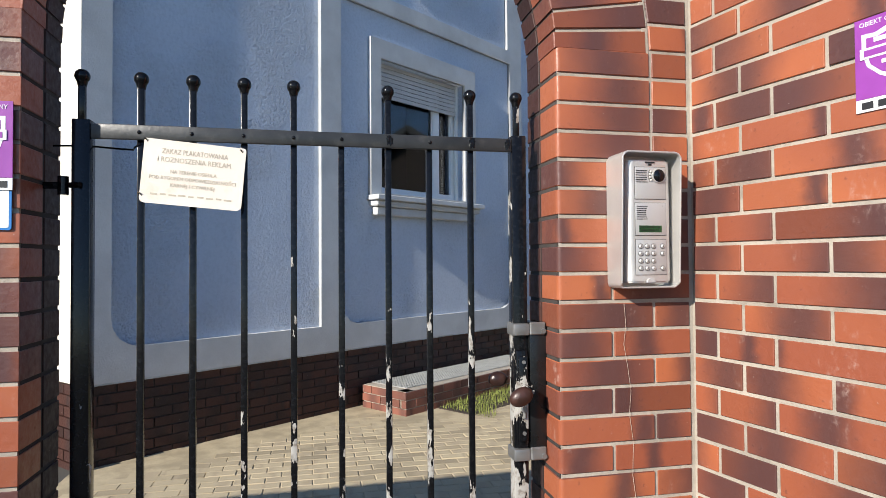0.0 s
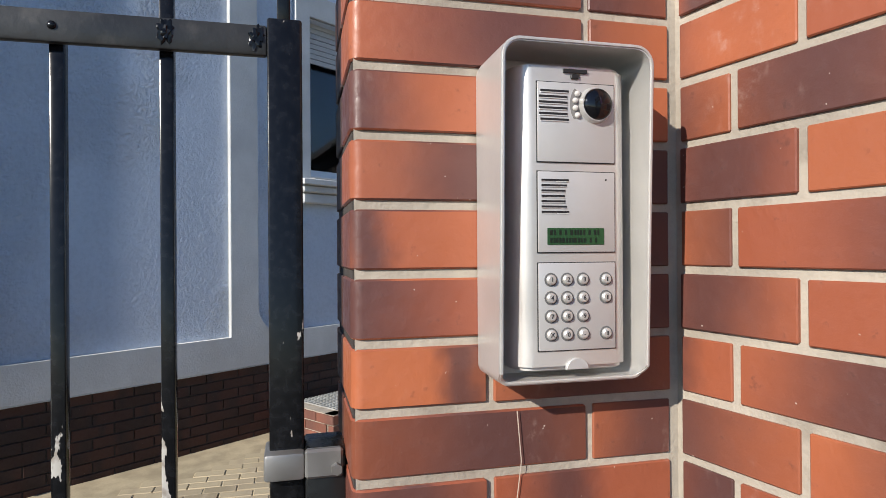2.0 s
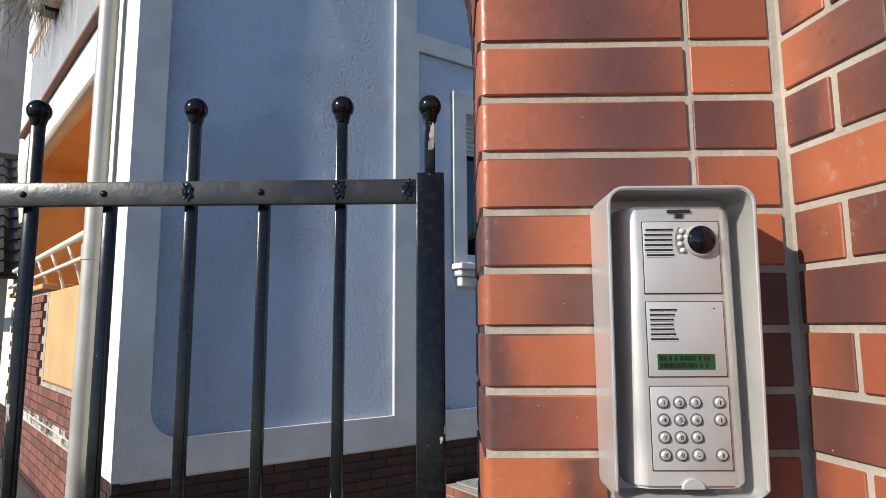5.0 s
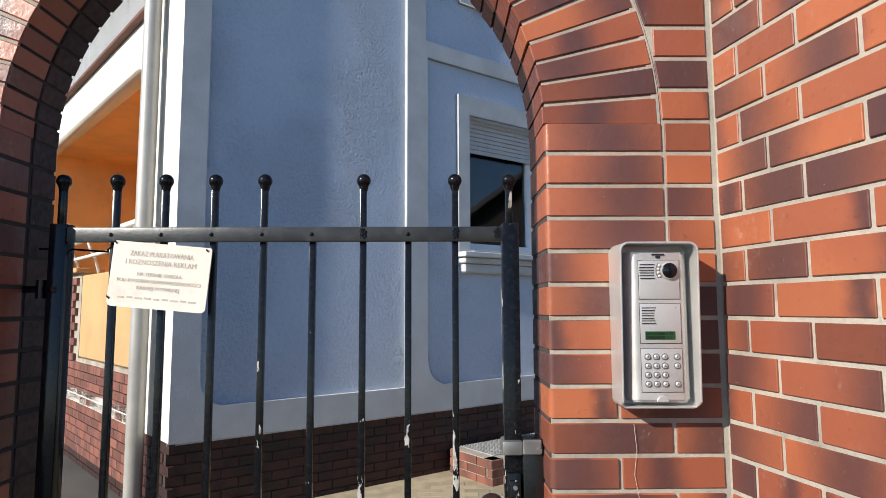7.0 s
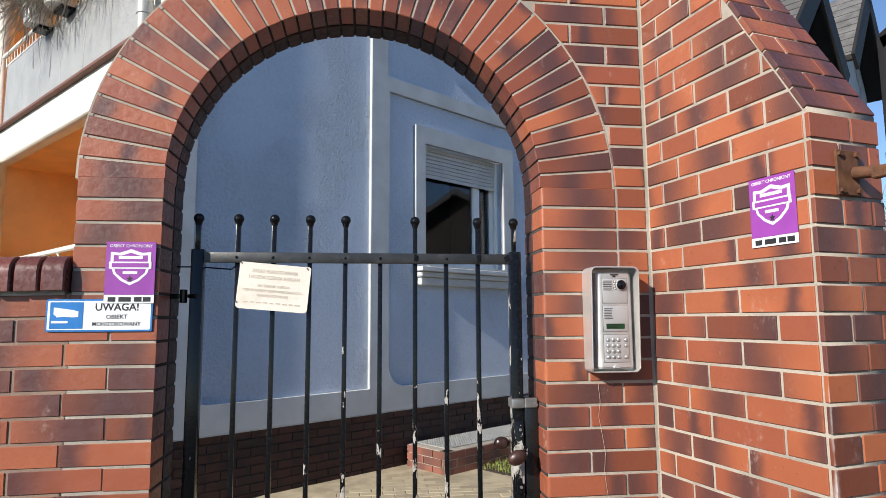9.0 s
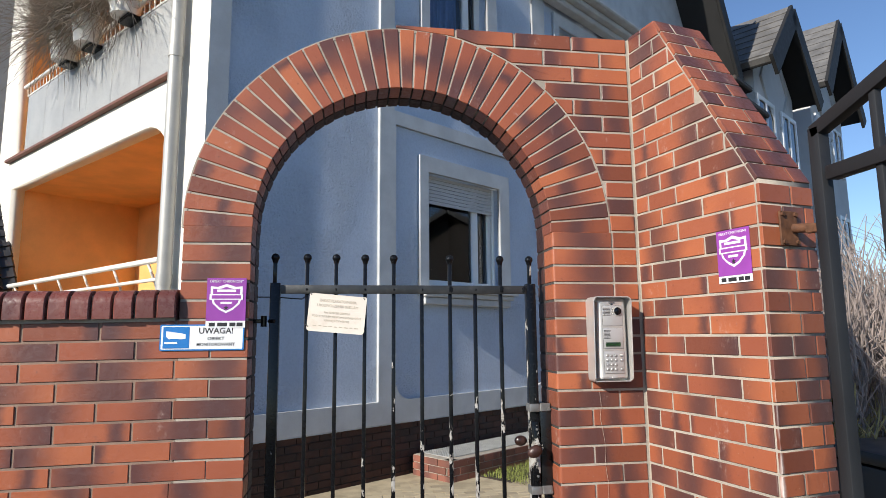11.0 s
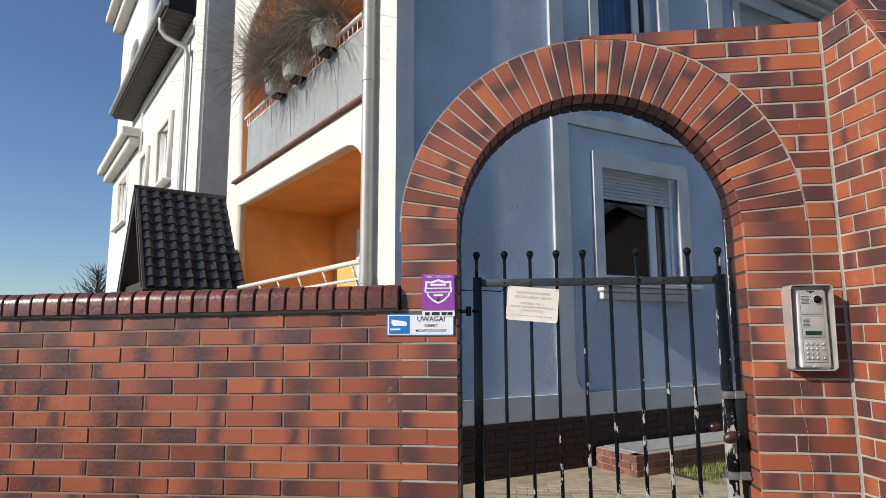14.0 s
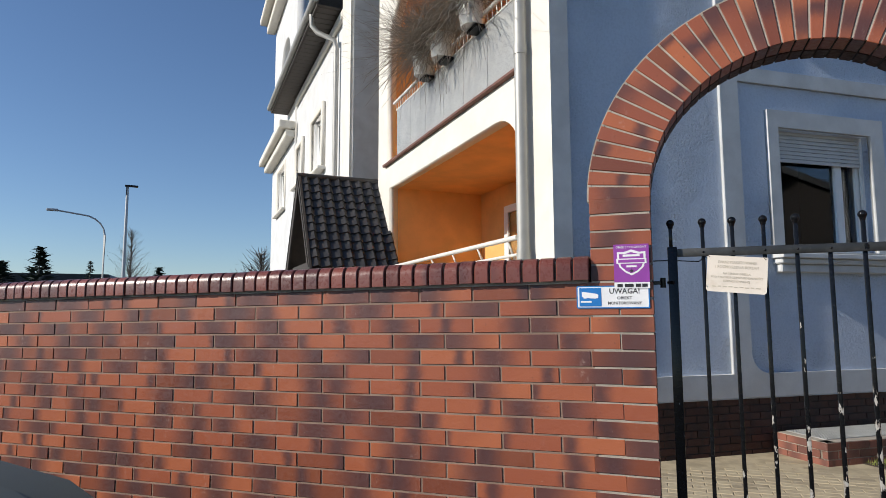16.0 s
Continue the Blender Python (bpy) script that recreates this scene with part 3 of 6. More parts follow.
for x0, z0, x1, z1 in FAR_WINDOWS + [(17.0, 4.9, 19.0, 6.3)]:
    w = part("window", plate("window", STUCCO_WHITE, rounded(x0 - 0.14, z0 - 0.14, x1 + 0.14, z1 + 0.14), [rounded(x0, z0, x1, z1)], 0.10, 0.0), STUCCO_WHITE, house, "window with a white surround", at=M_FAR)
    part("window_frame", plate("window_frame", PVC, rounded(x0, z0, x1, z1), [rounded(x0 + 0.08, z0 + 0.08, (x0 + x1) / 2 - 0.04, z1 - 0.08), rounded((x0 + x1) / 2 + 0.04, z0 + 0.08, x1 - 0.08, z1 - 0.08)], -0.10, -0.16), PVC, w)
    part("pane", bm_box((x0 + x1) / 2, -0.13, (z0 + z1) / 2, x1 - x0 - 0.1, 0.006, z1 - z0 - 0.1), GLASS, w)
    part("sill", bm_box((x0 + x1) / 2, 0.10, z0 - 0.16, x1 - x0 + 0.4, 0.22, 0.09, 0.02), STUCCO_WHITE, w)
eave = part("far_eave", join(bm_box(12.6, 0.27, 7.90, 8.4, 0.66, 0.05, 0.005), bm_box(12.6, 0.60, 7.98, 8.4, 0.03, 0.2, 0.004)), WOOD_DARK, house, "dark boarded eave with gutter", at=M_FAR)
part("gutter", bm_sweep([(8.4, 0.66, 8.05), (16.8, 0.66, 8.02)], 0.085, 12), ZINC, eave, "grey gutter")
for k in range(31):
    part("soffit_board", bm_box(8.55 + k * 0.265, 0.27, 7.868, 0.25, 0.60, 0.014, 0.003), WOOD_DARK, eave)
part("moulding", bm_box(11.6, 0.05, 7.74, 6.8, 0.10, 0.18, 0.02), STUCCO_WHITE, house, at=M_FAR)
bm = bmesh.new()
vs = [bm.verts.new(p) for p in ((8.3, 0.86, 8.1), (15.1, 0.86, 8.1), (15.1, -2.6, 11.2), (8.3, -2.6, 11.2))]
bm.faces.new(vs)
bmesh.ops.solidify(bm, geom=bm.faces[:], thickness=0.08)
part("far_roof", bm, ROOF_BLACK, house, "black tiled roof", at=M_WHITE, smooth=False)

# entrance canopy with black pantiles
canopy = thing("entrance_canopy", "steep black pantiled entrance canopy against the white wall", "canopy", M_WHITE)
RV, RZ, EV, EZ, PO = 6.42, 3.72, 1.28, 2.05, 1.42
slope = math.hypot(EV, RZ - EZ)
ang = math.atan2(RZ - EZ, EV)


def pantiles(side):
    """The courses of wavy tiles of one roof slope, with stepped lower edges, from the ridge to the eave."""
    made = []
    rows, cols, per = 11, 8, 6
    dx, dy = slope / rows, (PO + 0.12) / cols
    for r in range(rows):
        bm = bmesh.new()
        lines = []
        for along, lift in ((r * dx - 0.02, 0.012), ((r + 1) * dx + 0.02, 0.040)):
            line = []
            for c in range(cols * per + 1):
                y = -0.06 + c * dy / per
                wave = 0.024 * math.sin(2 * math.pi * c / per) + 0.010 * math.sin(4 * math.pi * c / per)
                h = lift + wave
                v = side * (along * math.cos(ang) + h * math.sin(ang))
                z = RZ - along * math.sin(ang) + h * math.cos(ang)
                line.append(bm.verts.new((RV + v, y, z)))
            lines.append(line)
        low = [bm.verts.new((p.co.x - side * 0.022 * math.sin(ang), p.co.y, p.co.z - 0.022 * math.cos(ang))) for p in lines[1]]
        lines.append(low)
        for a, b in zip(lines, lines[1:]):
            for i in range(len(a) - 1):
                bm.faces.new((a[i], a[i + 1], b[i + 1], b[i]))
        bmesh.ops.recalc_face_normals(bm, faces=bm.faces[:])
        made.append(bm)
    return made


for side in (-1, 1):
    for course in pantiles(side):
        part("tile_course", course, ROOF_BLACK, canopy, "black glazed pantiles")
    a, b = Vector((RV, 0, RZ - 0.04)), Vector((RV + side * EV, 0, EZ - 0.04))
    verge = bm_box(0, 0, 0, slope + 0.1, 0.05, 0.16, 0.006)
    bmesh.ops.transform(verge, matrix=Matrix.Translation((RV + side * EV / 2, PO + 0.02, (RZ + EZ) / 2 - 0.06)) @ Matrix.Rotation(side * ang, 4, "Y"), verts=verge.verts[:])
    part("bargeboard", verge, WOOD_DARK, canopy, "dark bargeboard")
    deck = bm_box(0, 0, 0, slope, PO, 0.03)
    bmesh.ops.transform(deck, matrix=Matrix.Translation((RV + side * EV / 2, PO / 2, (RZ + EZ) / 2 - 0.05)) @ Matrix.Rotation(side * ang, 4, "Y"), verts=deck.verts[:])
    part("deck", deck, WOOD_DARK, canopy)
    part("post", bm_box(RV + side * 0.9, PO - 0.12, (EZ + GROUND_Z) / 2, 0.12, 0.12, EZ - GROUND_Z, 0.006), WOOD_DARK, canopy)
part("ridge", bm_sweep([(RV, -0.02, RZ + 0.02), (RV, PO + 0.06, RZ + 0.02)], 0.05, 10), ROOF_BLACK, canopy)
part("tie_beam", bm_box(RV, PO - 0.1, EZ + 0.05, 2 * EV - 0.1, 0.1, 0.14, 0.006), WOOD_DARK, canopy)

# flower boxes with dry plants on the balcony rail
POT = plain("white_plastic_pot", (0.78, 0.76, 0.72), 0.5, 0, 0.06, 8.0, 60.0, 0.1, (0.35, 0.28, 0.2), 0.3)
TWIG = plain("dry_stems", (0.34, 0.30, 0.25), 0.9, 0, 0.3, 10.0)
SOIL = plain("potting_soil", (0.05, 0.035, 0.025), 1.0, 0, 0.3, 20.0)


def twigs(count, spread, rise, droop, radius=0.004, steps=6, seed=1):
    """A tangle of thin dry stems that grow up and hang over."""
    rng = random.Random(seed)
    bm = bmesh.new()
    for _ in range(count):
        p = Vector((rng.uniform(-0.12, 0.12), rng.uniform(-0.06, 0.06), 0))
        d = Vector((rng.gauss(0, spread), rng.gauss(0.1, spread), rng.uniform(0.4, 1.0) * rise))
        hang = rng.random() < droop
        prev = None
        for s_ in range(steps):
            r = radius * (1 - 0.75 * s_ / steps)
            ring = [bm.verts.new(p + Vector((r * math.cos(k * 2.094), r * math.sin(k * 2.094), 0))) for k in range(3)]
            if prev:
                for k in range(3):
                    bm.faces.new((prev[k], prev[(k + 1) % 3], ring[(k + 1) % 3], ring[k]))
            prev = ring
            p = p + d * (0.9 / steps)
            d = d + Vector((rng.gauss(0, 0.30), rng.gauss(0, 0.24), rng.gauss(0, 0.26) - (0.12 if hang else 0.01)))
    return bm


for k, (v, z, dry) in enumerate(((3.22, 4.78, 230), (2.50, 4.78, 200), (1.50, 4.80, 230), (3.30, 5.05, 150))):
    m = M_WHITE @ Matrix.Translation((v, 0.18 if k < 3 else -0.05, z + 0.03)) @ pose(0, 0, 0, 0, -4 + 3 * k, 0) @ Matrix.Diagonal((1.20, 1.12, 1.10, 1))
    pot = thing("flower_pot", "white plastic flower box with dry trailing plants on the balcony rail", "flower pot", m, "balcony flower pots")
    bm = bmesh.new()
    bmesh.ops.create_cone(bm, cap_ends=True, segments=20, radius1=0.125, radius2=0.165, depth=0.27)
    part("pot", join(bm, bm_tube((0, 0, 0.11), (0, 0, 0.14), 0.175, segments=20)), POT, pot, "white tapered pot")
    part("soil", bm_tube((0, 0, 0.138), (0, 0, 0.143), 0.15), SOIL, pot)
    part("holder", bm_box(0, -0.06, -0.15, 0.22, 0.16, 0.04, 0.008), BLACK_PAINT, pot, "dark pot holder")
    part("dry_plant", twigs(int(dry * 3.6), 0.34, 0.24, 0.0, 0.0064, 9, seed=k + 3), TWIG, pot, "tangle of dry grey stems", at=Matrix.Translation((0, 0.02, 0.14)))
    part("trailing_stems", twigs(9, 0.10, 0.06, 1.0, 0.0055, 8, seed=k + 31), TWIG, pot, "dry stems hanging down", at=Matrix.Translation((0.02, 0.12, 0.02)))


# ---- black wrought gate in the arch ----
GATE_Y = 0.118
RAIL_Z, BALL_Z = 1.613, 1.746
gate = thing("metal_gate", "black painted steel garden gate with ball finials, paint flaking", "gate", Matrix.Translation((0, GATE_Y, 0)))


def hollow(x0, x1, z0, z1, depth, bevel=0.003, y=0.0):
    return bm_box((x0 + x1) / 2, y, (z0 + z1) / 2, x1 - x0, depth, z1 - z0, bevel, 2)


GATE_BOTTOM = 0.02
# rail paint lifted to grey for the sky's sheen, with dusty patches
RAIL_SHEEN = plain("black_paint_sky_sheen", (0.030, 0.031, 0.031), 0.36, 0, 0.25, 14.0, 90.0, 0.15, (0.12, 0.115, 0.105), 0.3)
part("hinge_stile", hollow(-1.552, -1.512, GATE_BOTTOM, 1.640, 0.040), BLACK_PAINT, gate)
part("lock_stile", hollow(-0.474, -0.434, GATE_BOTTOM, 1.640, 0.040), BLACK_PAINT, gate)
part("top_rail", hollow(-1.512, -0.474, RAIL_Z - 0.018, RAIL_Z + 0.018, 0.012, y=-0.012), RAIL_SHEEN, gate, "flat black rail, its colour lifted for sky sheen and dust")
part("bottom_rail", hollow(-1.512, -0.474, 0.10, 0.136, 0.012, y=-0.012), BLACK_PAINT, gate)
BARS = [(-1.406, 1), (-1.288, 1), (-1.168, 1), (-1.048, 1), (-0.929, 0), (-0.808, 1), (-0.699, 0), (-0.586, 1)]
for x, tall in BARS + [(-1.536, 2), (-0.455, 2)]:
    z0 = 1.640 if tall == 2 else 0.06
    z1 = BALL_Z - 0.010 if tall else RAIL_Z + 0.012
    bar = part("bar", bm_box(x, 0.002, (z0 + z1) / 2, 0.0155, 0.0155, z1 - z0, 0.0022, 2), BLACK_PAINT, gate)
    if tall:
        bm = bmesh.new()
        bmesh.ops.create_uvsphere(bm, u_segments=20, v_segments=12, radius=0.0172, matrix=Matrix.Translation((x, 0.002, BALL_Z)))
        neck = bm_tube((x, 0.002, BALL_Z - 0.024), (x, 0.002, BALL_Z - 0.012), 0.0095, 0.0125)
        part("finial", join(bm, neck), BLACK_PAINT, bar, "black ball finial")
    if tall < 2:
        bm = bmesh.new()
        bmesh.ops.create_uvsphere(bm, u_segments=10, v_segments=6, radius=0.0048, matrix=Matrix.Translation((x, -0.0185, RAIL_Z)) @ Matrix.Diagonal((1, 0.6, 1, 1)))
        part("rivet", bm, BLACK_PAINT, gate)
# weld scars on the rail
for x in (-0.585, -0.486, -0.806):
    bm = bmesh.new()
    bmesh.ops.create_icosphere(bm, subdivisions=3, radius=1.0)
    for v in bm.verts:
        lump = 0.75 + 0.35 * math.sin(v.co.x * 7 + x * 90) * math.sin(v.co.z * 8 + x * 40) + random.uniform(-0.08, 0.08)
        v.co = Vector((x + v.co.x * 0.011 * lump, -0.0175 + v.co.y * 0.004 * lump, RAIL_Z + 0.002 + v.co.z * 0.017 * lump))
    part("weld", bm, BLACK_PAINT, gate)
# lock case, keep, handle, hinges
lock = part("lock_case", join(hollow(-0.470, -0.438, 0.80, 1.06, 0.05, y=-0.004), hollow(-0.466, -0.440, 0.82, 1.045, 0.008, y=-0.034)), BLACK_PAINT, gate, "black lock case with flaking edges")
STEEL = plain("worn_steel", (0.26, 0.255, 0.245), 0.42, 0.6, 0.15, 20.0)
RUST = plain("rusty_brown_paint", (0.045, 0.020, 0.015), 0.35, 0.1, 0.4, 25.0, 90.0, 0.3)
for z in (1.030, 0.842):
    part("screw", bm_tube((-0.453, -0.042, z), (-0.453, -0.036, z), 0.005), STEEL, lock, "bare steel screw")
part("cylinder", join(bm_tube((-0.453, -0.046, 0.905), (-0.453, -0.034, 0.905), 0.0085), bm_box(-0.453, -0.040, 0.892, 0.009, 0.012, 0.022, 0.003)), STEEL, lock, "bare steel lock cylinder")
handle = part("handle", join(bm_tube((-0.452, -0.03, 0.962), (-0.452, -0.085, 0.962), 0.011, 0.011), bm_tube((-0.452, -0.036, 0.962), (-0.452, -0.030, 0.962), 0.024)), BLACK_PAINT, gate)
bm = bmesh.new()
bmesh.ops.create_uvsphere(bm, u_segments=16, v_segments=10, radius=1.0, matrix=Matrix.Translation((-0.478, -0.088, 0.950)) @ Matrix.Rotation(radians(-25), 4, "Y") @ Matrix.Diagonal((0.033, 0.019, 0.024, 1)))
part("knob", bm, RUST, handle, "worn red-brown knob")
bm = bmesh.new()
bmesh.ops.create_uvsphere(bm, u_segments=14, v_segments=8, radius=1.0, matrix=Matrix.Translation((-0.500, 0.045, 0.972)) @ Matrix.Diagonal((0.028, 0.018, 0.022, 1)))
part("knob", bm, RUST, handle)
for z in (1.484, 0.40):
    part("hinge", join(bm_tube((-1.575, 0.0, z - 0.022), (-1.575, 0.0, z + 0.022), 0.012), bm_box(-1.592, 0.0, z, 0.05, 0.014, 0.016, 0.002), bm_tube((-1.555, -0.012, z), (-1.530, -0.026, z), 0.007)), BLACK_PAINT, gate)
# steel keep bolted to the jamb
BLACK_CLEAN = plain("black_gloss_paint", (0.008, 0.0085, 0.009), 0.28, 0, 0.3, 12.0, 90.0, 0.12)
keep = thing("lock_keep", "black painted steel lock keep box on the brick jamb", "lock keep", Matrix.Translation((0, GATE_Y, 0)))
part("box", hollow(-0.434, JAMB_R + 0.001, 0.767, 1.135, 0.064, 0.004), BLACK_CLEAN, keep)
for z in (1.118, 0.785):
    part("clamp", join(hollow(-0.480, -0.434, z - 0.018, z + 0.014, 0.06, 0.004, -0.006), bm_box(-0.412, -0.033, z, 0.044, 0.012, 0.034, 0.003)), STEEL, keep, "scratched bare steel clamp")
    part("bolt", bm_tube((-0.398, -0.046, z - 0.006), (-0.398, -0.028, z - 0.006), 0.007, segments=6), STEEL, keep, "bare steel bolt")

# ---- notice wired to the gate ----
PAPER = plain("weathered_notice_board", (0.78, 0.70, 0.60), 0.6, 0, 0.05, 9.0, 60.0, 0.05, (0.55, 0.45, 0.33), 0.35)
INK_FADED = plain("faded_ink", (0.52, 0.46, 0.36), 0.7, 0, 0.1)
INK = plain("black_ink", (0.02, 0.02, 0.022), 0.5, 0, 0.05)


def lettering(text, height, m, material, parent, width=None, name="lettering", bold=0.0):
    """Words as thin raised letters, in the x, z plane of the pose m, middle at its origin."""
    cu = bpy.data.curves.new(name, "FONT")
    cu.body, cu.size, cu.extrude, cu.align_x, cu.align_y, cu.offset = text, height * 1.38, 0.0002, "CENTER", "CENTER", bold
    cu.resolution_u = 2
    ob = bpy.data.objects.new("tmp", cu)
    scene.collection.objects.link(ob)
    bpy.context.view_layer.update()
    me = bpy.data.meshes.new_from_object(ob.evaluated_get(bpy.context.evaluated_depsgraph_get()))
    bpy.data.objects.remove(ob)
    bpy.data.curves.remove(cu)
    xs = [v.co.x for v in me.vertices]
    if width and xs:
        me.transform(Matrix.Diagonal((width / (max(xs) - min(xs)), 1, 1, 1)))
    me.transform(Matrix.Rotation(radians(90), 4, "X"))
    me.materials.clear()
    me.materials.append(material)
    me.name = name
    return part(name, me, material, parent, at=m)


M_NOTE = pose(-1.282, GATE_Y - 0.029, 1.512, 0, 5.0, 0)
note = thing("notice_board", "weathered white notice board with faded letters wired to the gate", "notice", M_NOTE)
part("board", plate("board", PAPER, rounded(-0.116, -0.077, 0.116, 0.077, 0.012, 0.012, 0.006, 0.006, 4), [], 0.0, 0.004), PAPER, note)
for z, h, w, text in ((0.050, 0.0125, 0.150, "ZAKAZ PLAKATOWANIA"), (0.030, 0.0125, 0.166, "I ROZNOSZENIA REKLAM"), (0.002, 0.009, 0.105, "NA TERENIE OSIEDLA"),
                      (-0.014, 0.009, 0.196, "POD RYGOREM ODPOWIEDZIALNOŚCI"), (-0.030, 0.009, 0.100, "KARNEJ I CYWILNEJ")):
    lettering(text, h, Matrix.Translation((0, -0.0006, z)), INK_FADED, note, w)
for k in range(9):
    part("small_print", bm_box(-0.085 + k * 0.021, -0.0004, -0.054 + 0.001 * (k % 2), random.uniform(0.012, 0.018), 0.0006, 0.004), INK_FADED, note)
for x, z in ((-0.108, 0.068), (0.108, 0.066), (-0.110, -0.062)):
    part("tie", bm_sweep([(x, 0.002, z), (x - 0.004, -0.004, z + 0.006), (x - 0.012, 0.012, z + 0.010), (x - 0.016, 0.030, z + 0.004), (x - 0.008, 0.022, z - 0.004)], 0.0016, 6), BLACK_PAINT, note, "black wire tie")
wire = part("closing_wire", bm_sweep([(-1.612, 0.16, 1.585), (-1.53, 0.135, 1.583), (-1.46, 0.13, 1.577), (-1.425, 0.128, 1.575), (-1.42, 0.115, 1.578), (-1.405, 0.11, 1.588)], 0.0024, 8), BLACK_PAINT)
tagged(wire, "black wire spring running from the jamb to the gate", "wire")

# ---- door intercom ----
ALU = plain("brushed_silver_cast", (0.62, 0.60, 0.57), 0.38, 0.55, 0.05, 12.0, 200.0, 0.03)
ALU_FLAT = plain("silver_grey_module", (0.50, 0.49, 0.48), 0.42, 0.35, 0.03, 12.0, 220.0, 0.03)
DARK = plain("black_slot", (0.012, 0.012, 0.013), 0.5)
LENS = plain("black_lens_dome", (0.004, 0.004, 0.005), 0.04, 0, 0.02, relief=0.0)
LCD = plain("green_display", (0.018, 0.06, 0.022), 0.25, 0, 0.1, relief=0.0)
IC_X0, IC_X1, IC_Z0, IC_Z1, IC_D = -0.249, -0.083, 1.228, 1.574, 0.086
intercom = thing("door_intercom", "silver metal door intercom with camera, keypad and rain hood", "intercom", Matrix.Translation((IC_X0, 0, IC_Z0)))
IW, IH = IC_X1 - IC_X0, IC_Z1 - IC_Z0


def hood():
    """A deep rounded tray open at the front, its lower lip cut back."""
    bm = bmesh.new()
    outer = rounded(0, 0, IW, IH, 0.014, 0.014, 0.020, 0.020, 6)
    inner = rounded(0.0045, 0.0045, IW - 0.0045, IH - 0.0045, 0.010, 0.010, 0.016, 0.016, 6)

    def depth(z):
        return IC_D * (0.74 + 0.26 * min(1.0, max(0.0, (z - 0.004) / 0.022)))
    o0 = [bm.verts.new((x, -0.001, z)) for x, z in outer]
    o1 = [bm.verts.new((x, -depth(z), z)) for x, z in outer]
    i1 = [bm.verts.new((x, -depth(z), z)) for x, z in inner]
    i0 = [bm.verts.new((x, -0.022, z)) for x, z in inner]
    k = len(outer)
    for i in range(k):
        j = (i + 1) % k
        bm.faces.new((o0[i], o0[j], o1[j], o1[i]))
        bm.faces.new((o1[i], o1[j], i1[j], i1[i]))
        bm.faces.new((i1[i], i1[j], i0[j], i0[i]))
    bm.faces.new(i0), bm.faces.new(o0)
    bmesh.ops.recalc_face_normals(bm, faces=bm.faces[:])
    rim = [e for e in bm.edges if {e.verts[0], e.verts[1]} <= set(o1) or {e.verts[0], e.verts[1]} <= set(i1)]
    bmesh.ops.bevel(bm, geom=rim, offset=0.0014, segments=2, affect="EDGES")
    return bm


part("rain_hood", hood(), ALU, intercom)
# front plate, its long sides curved back
bm = bmesh.new()
PX0, PX1, PZ0, PZ1, PY = 0.018, IW - 0.010, 0.014, IH - 0.020, -0.066
prof = [(PX0 + 0.000, -0.024), (PX0 + 0.001, -0.040), (PX0 + 0.004, -0.052), (PX0 + 0.010, -0.061), (PX0 + 0.018, -0.0655), (PX0 + 0.022, PY),
        (PX1 - 0.026, PY), (PX1 - 0.020, -0.0645), (PX1 - 0.012, -0.058), (PX1 - 0.005, -0.046), (PX1, -0.030), (PX1, -0.024)]
lo, hi = [bm.verts.new((x, y, PZ0)) for x, y in prof], [bm.verts.new((x, y, PZ1)) for x, y in prof]
for i in range(len(prof) - 1):
    bm.faces.new((lo[i], lo[i + 1], hi[i + 1], hi[i]))
bm.faces.new(lo[::-1]), bm.faces.new(hi)
bmesh.ops.recalc_face_normals(bm, faces=bm.faces[:])
bmesh.ops.bevel(bm, geom=[e for e in bm.edges if abs(e.verts[0].co.z - e.verts[1].co.z) < 1e-5], offset=0.004, segments=2, affect="EDGES")
front = part("front_plate", bm, ALU, intercom)
MX0, MX1 = 0.0440, 0.1292
MODULES = [(0.2265, 0.3075), (0.1345, 0.2165), (0.0345, 0.1235)]


def module(z0, z1):
    a = bm_box((MX0 + MX1) / 2, PY - 0.0004, (z0 + z1) / 2, MX1 - MX0 + 0.0016, 0.0016, z1 - z0 + 0.0016)
    part("gap", a, DARK, intercom)
    return part("module", bm_box((MX0 + MX1) / 2, PY - 0.0012, (z0 + z1) / 2, MX1 - MX0, 0.0028, z1 - z0, 0.0008, 2), ALU_FLAT, intercom, "silver grey module plate")


cam_module, display_module, key_module = [module(*z) for z in MODULES]
FACE_Y = PY - 0.0026
# brighter silver for thin strips that paint the highlight under each slot
ALU_HIGHLIGHT = plain("slot_highlight_silver", (0.72, 0.71, 0.69), 0.3, 0.5, 0.02)
for k in range(6):
    z = 0.2985 - k * 0.0058
    part("slot", bm_box(MX0 + 0.0185 - (0.0015 if 0 < k < 5 else 0), FACE_Y - 0.0002, z, 0.031, 0.0006, 0.0023), DARK, cam_module)
    part("slot_highlight", bm_box(MX0 + 0.0185 - (0.0015 if 0 < k < 5 else 0), FACE_Y - 0.0004, z - 0.0018, 0.031, 0.0010, 0.0011, 0.0003), ALU_HIGHLIGHT, cam_module)
for k in range(7):
    cutin = 0.0045 * math.sin(math.pi * k / 6)
    z = 0.2078 - k * 0.0054
    part("slot", bm_box(MX0 + 0.0185 - cutin / 2, FACE_Y - 0.0002, z, 0.030 - cutin, 0.0006, 0.0021), DARK, display_module)
    part("slot_highlight", bm_box(MX0 + 0.0185 - cutin / 2, FACE_Y - 0.0004, z - 0.0016, 0.030 - cutin, 0.0010, 0.0010, 0.0003), ALU_HIGHLIGHT, display_module)
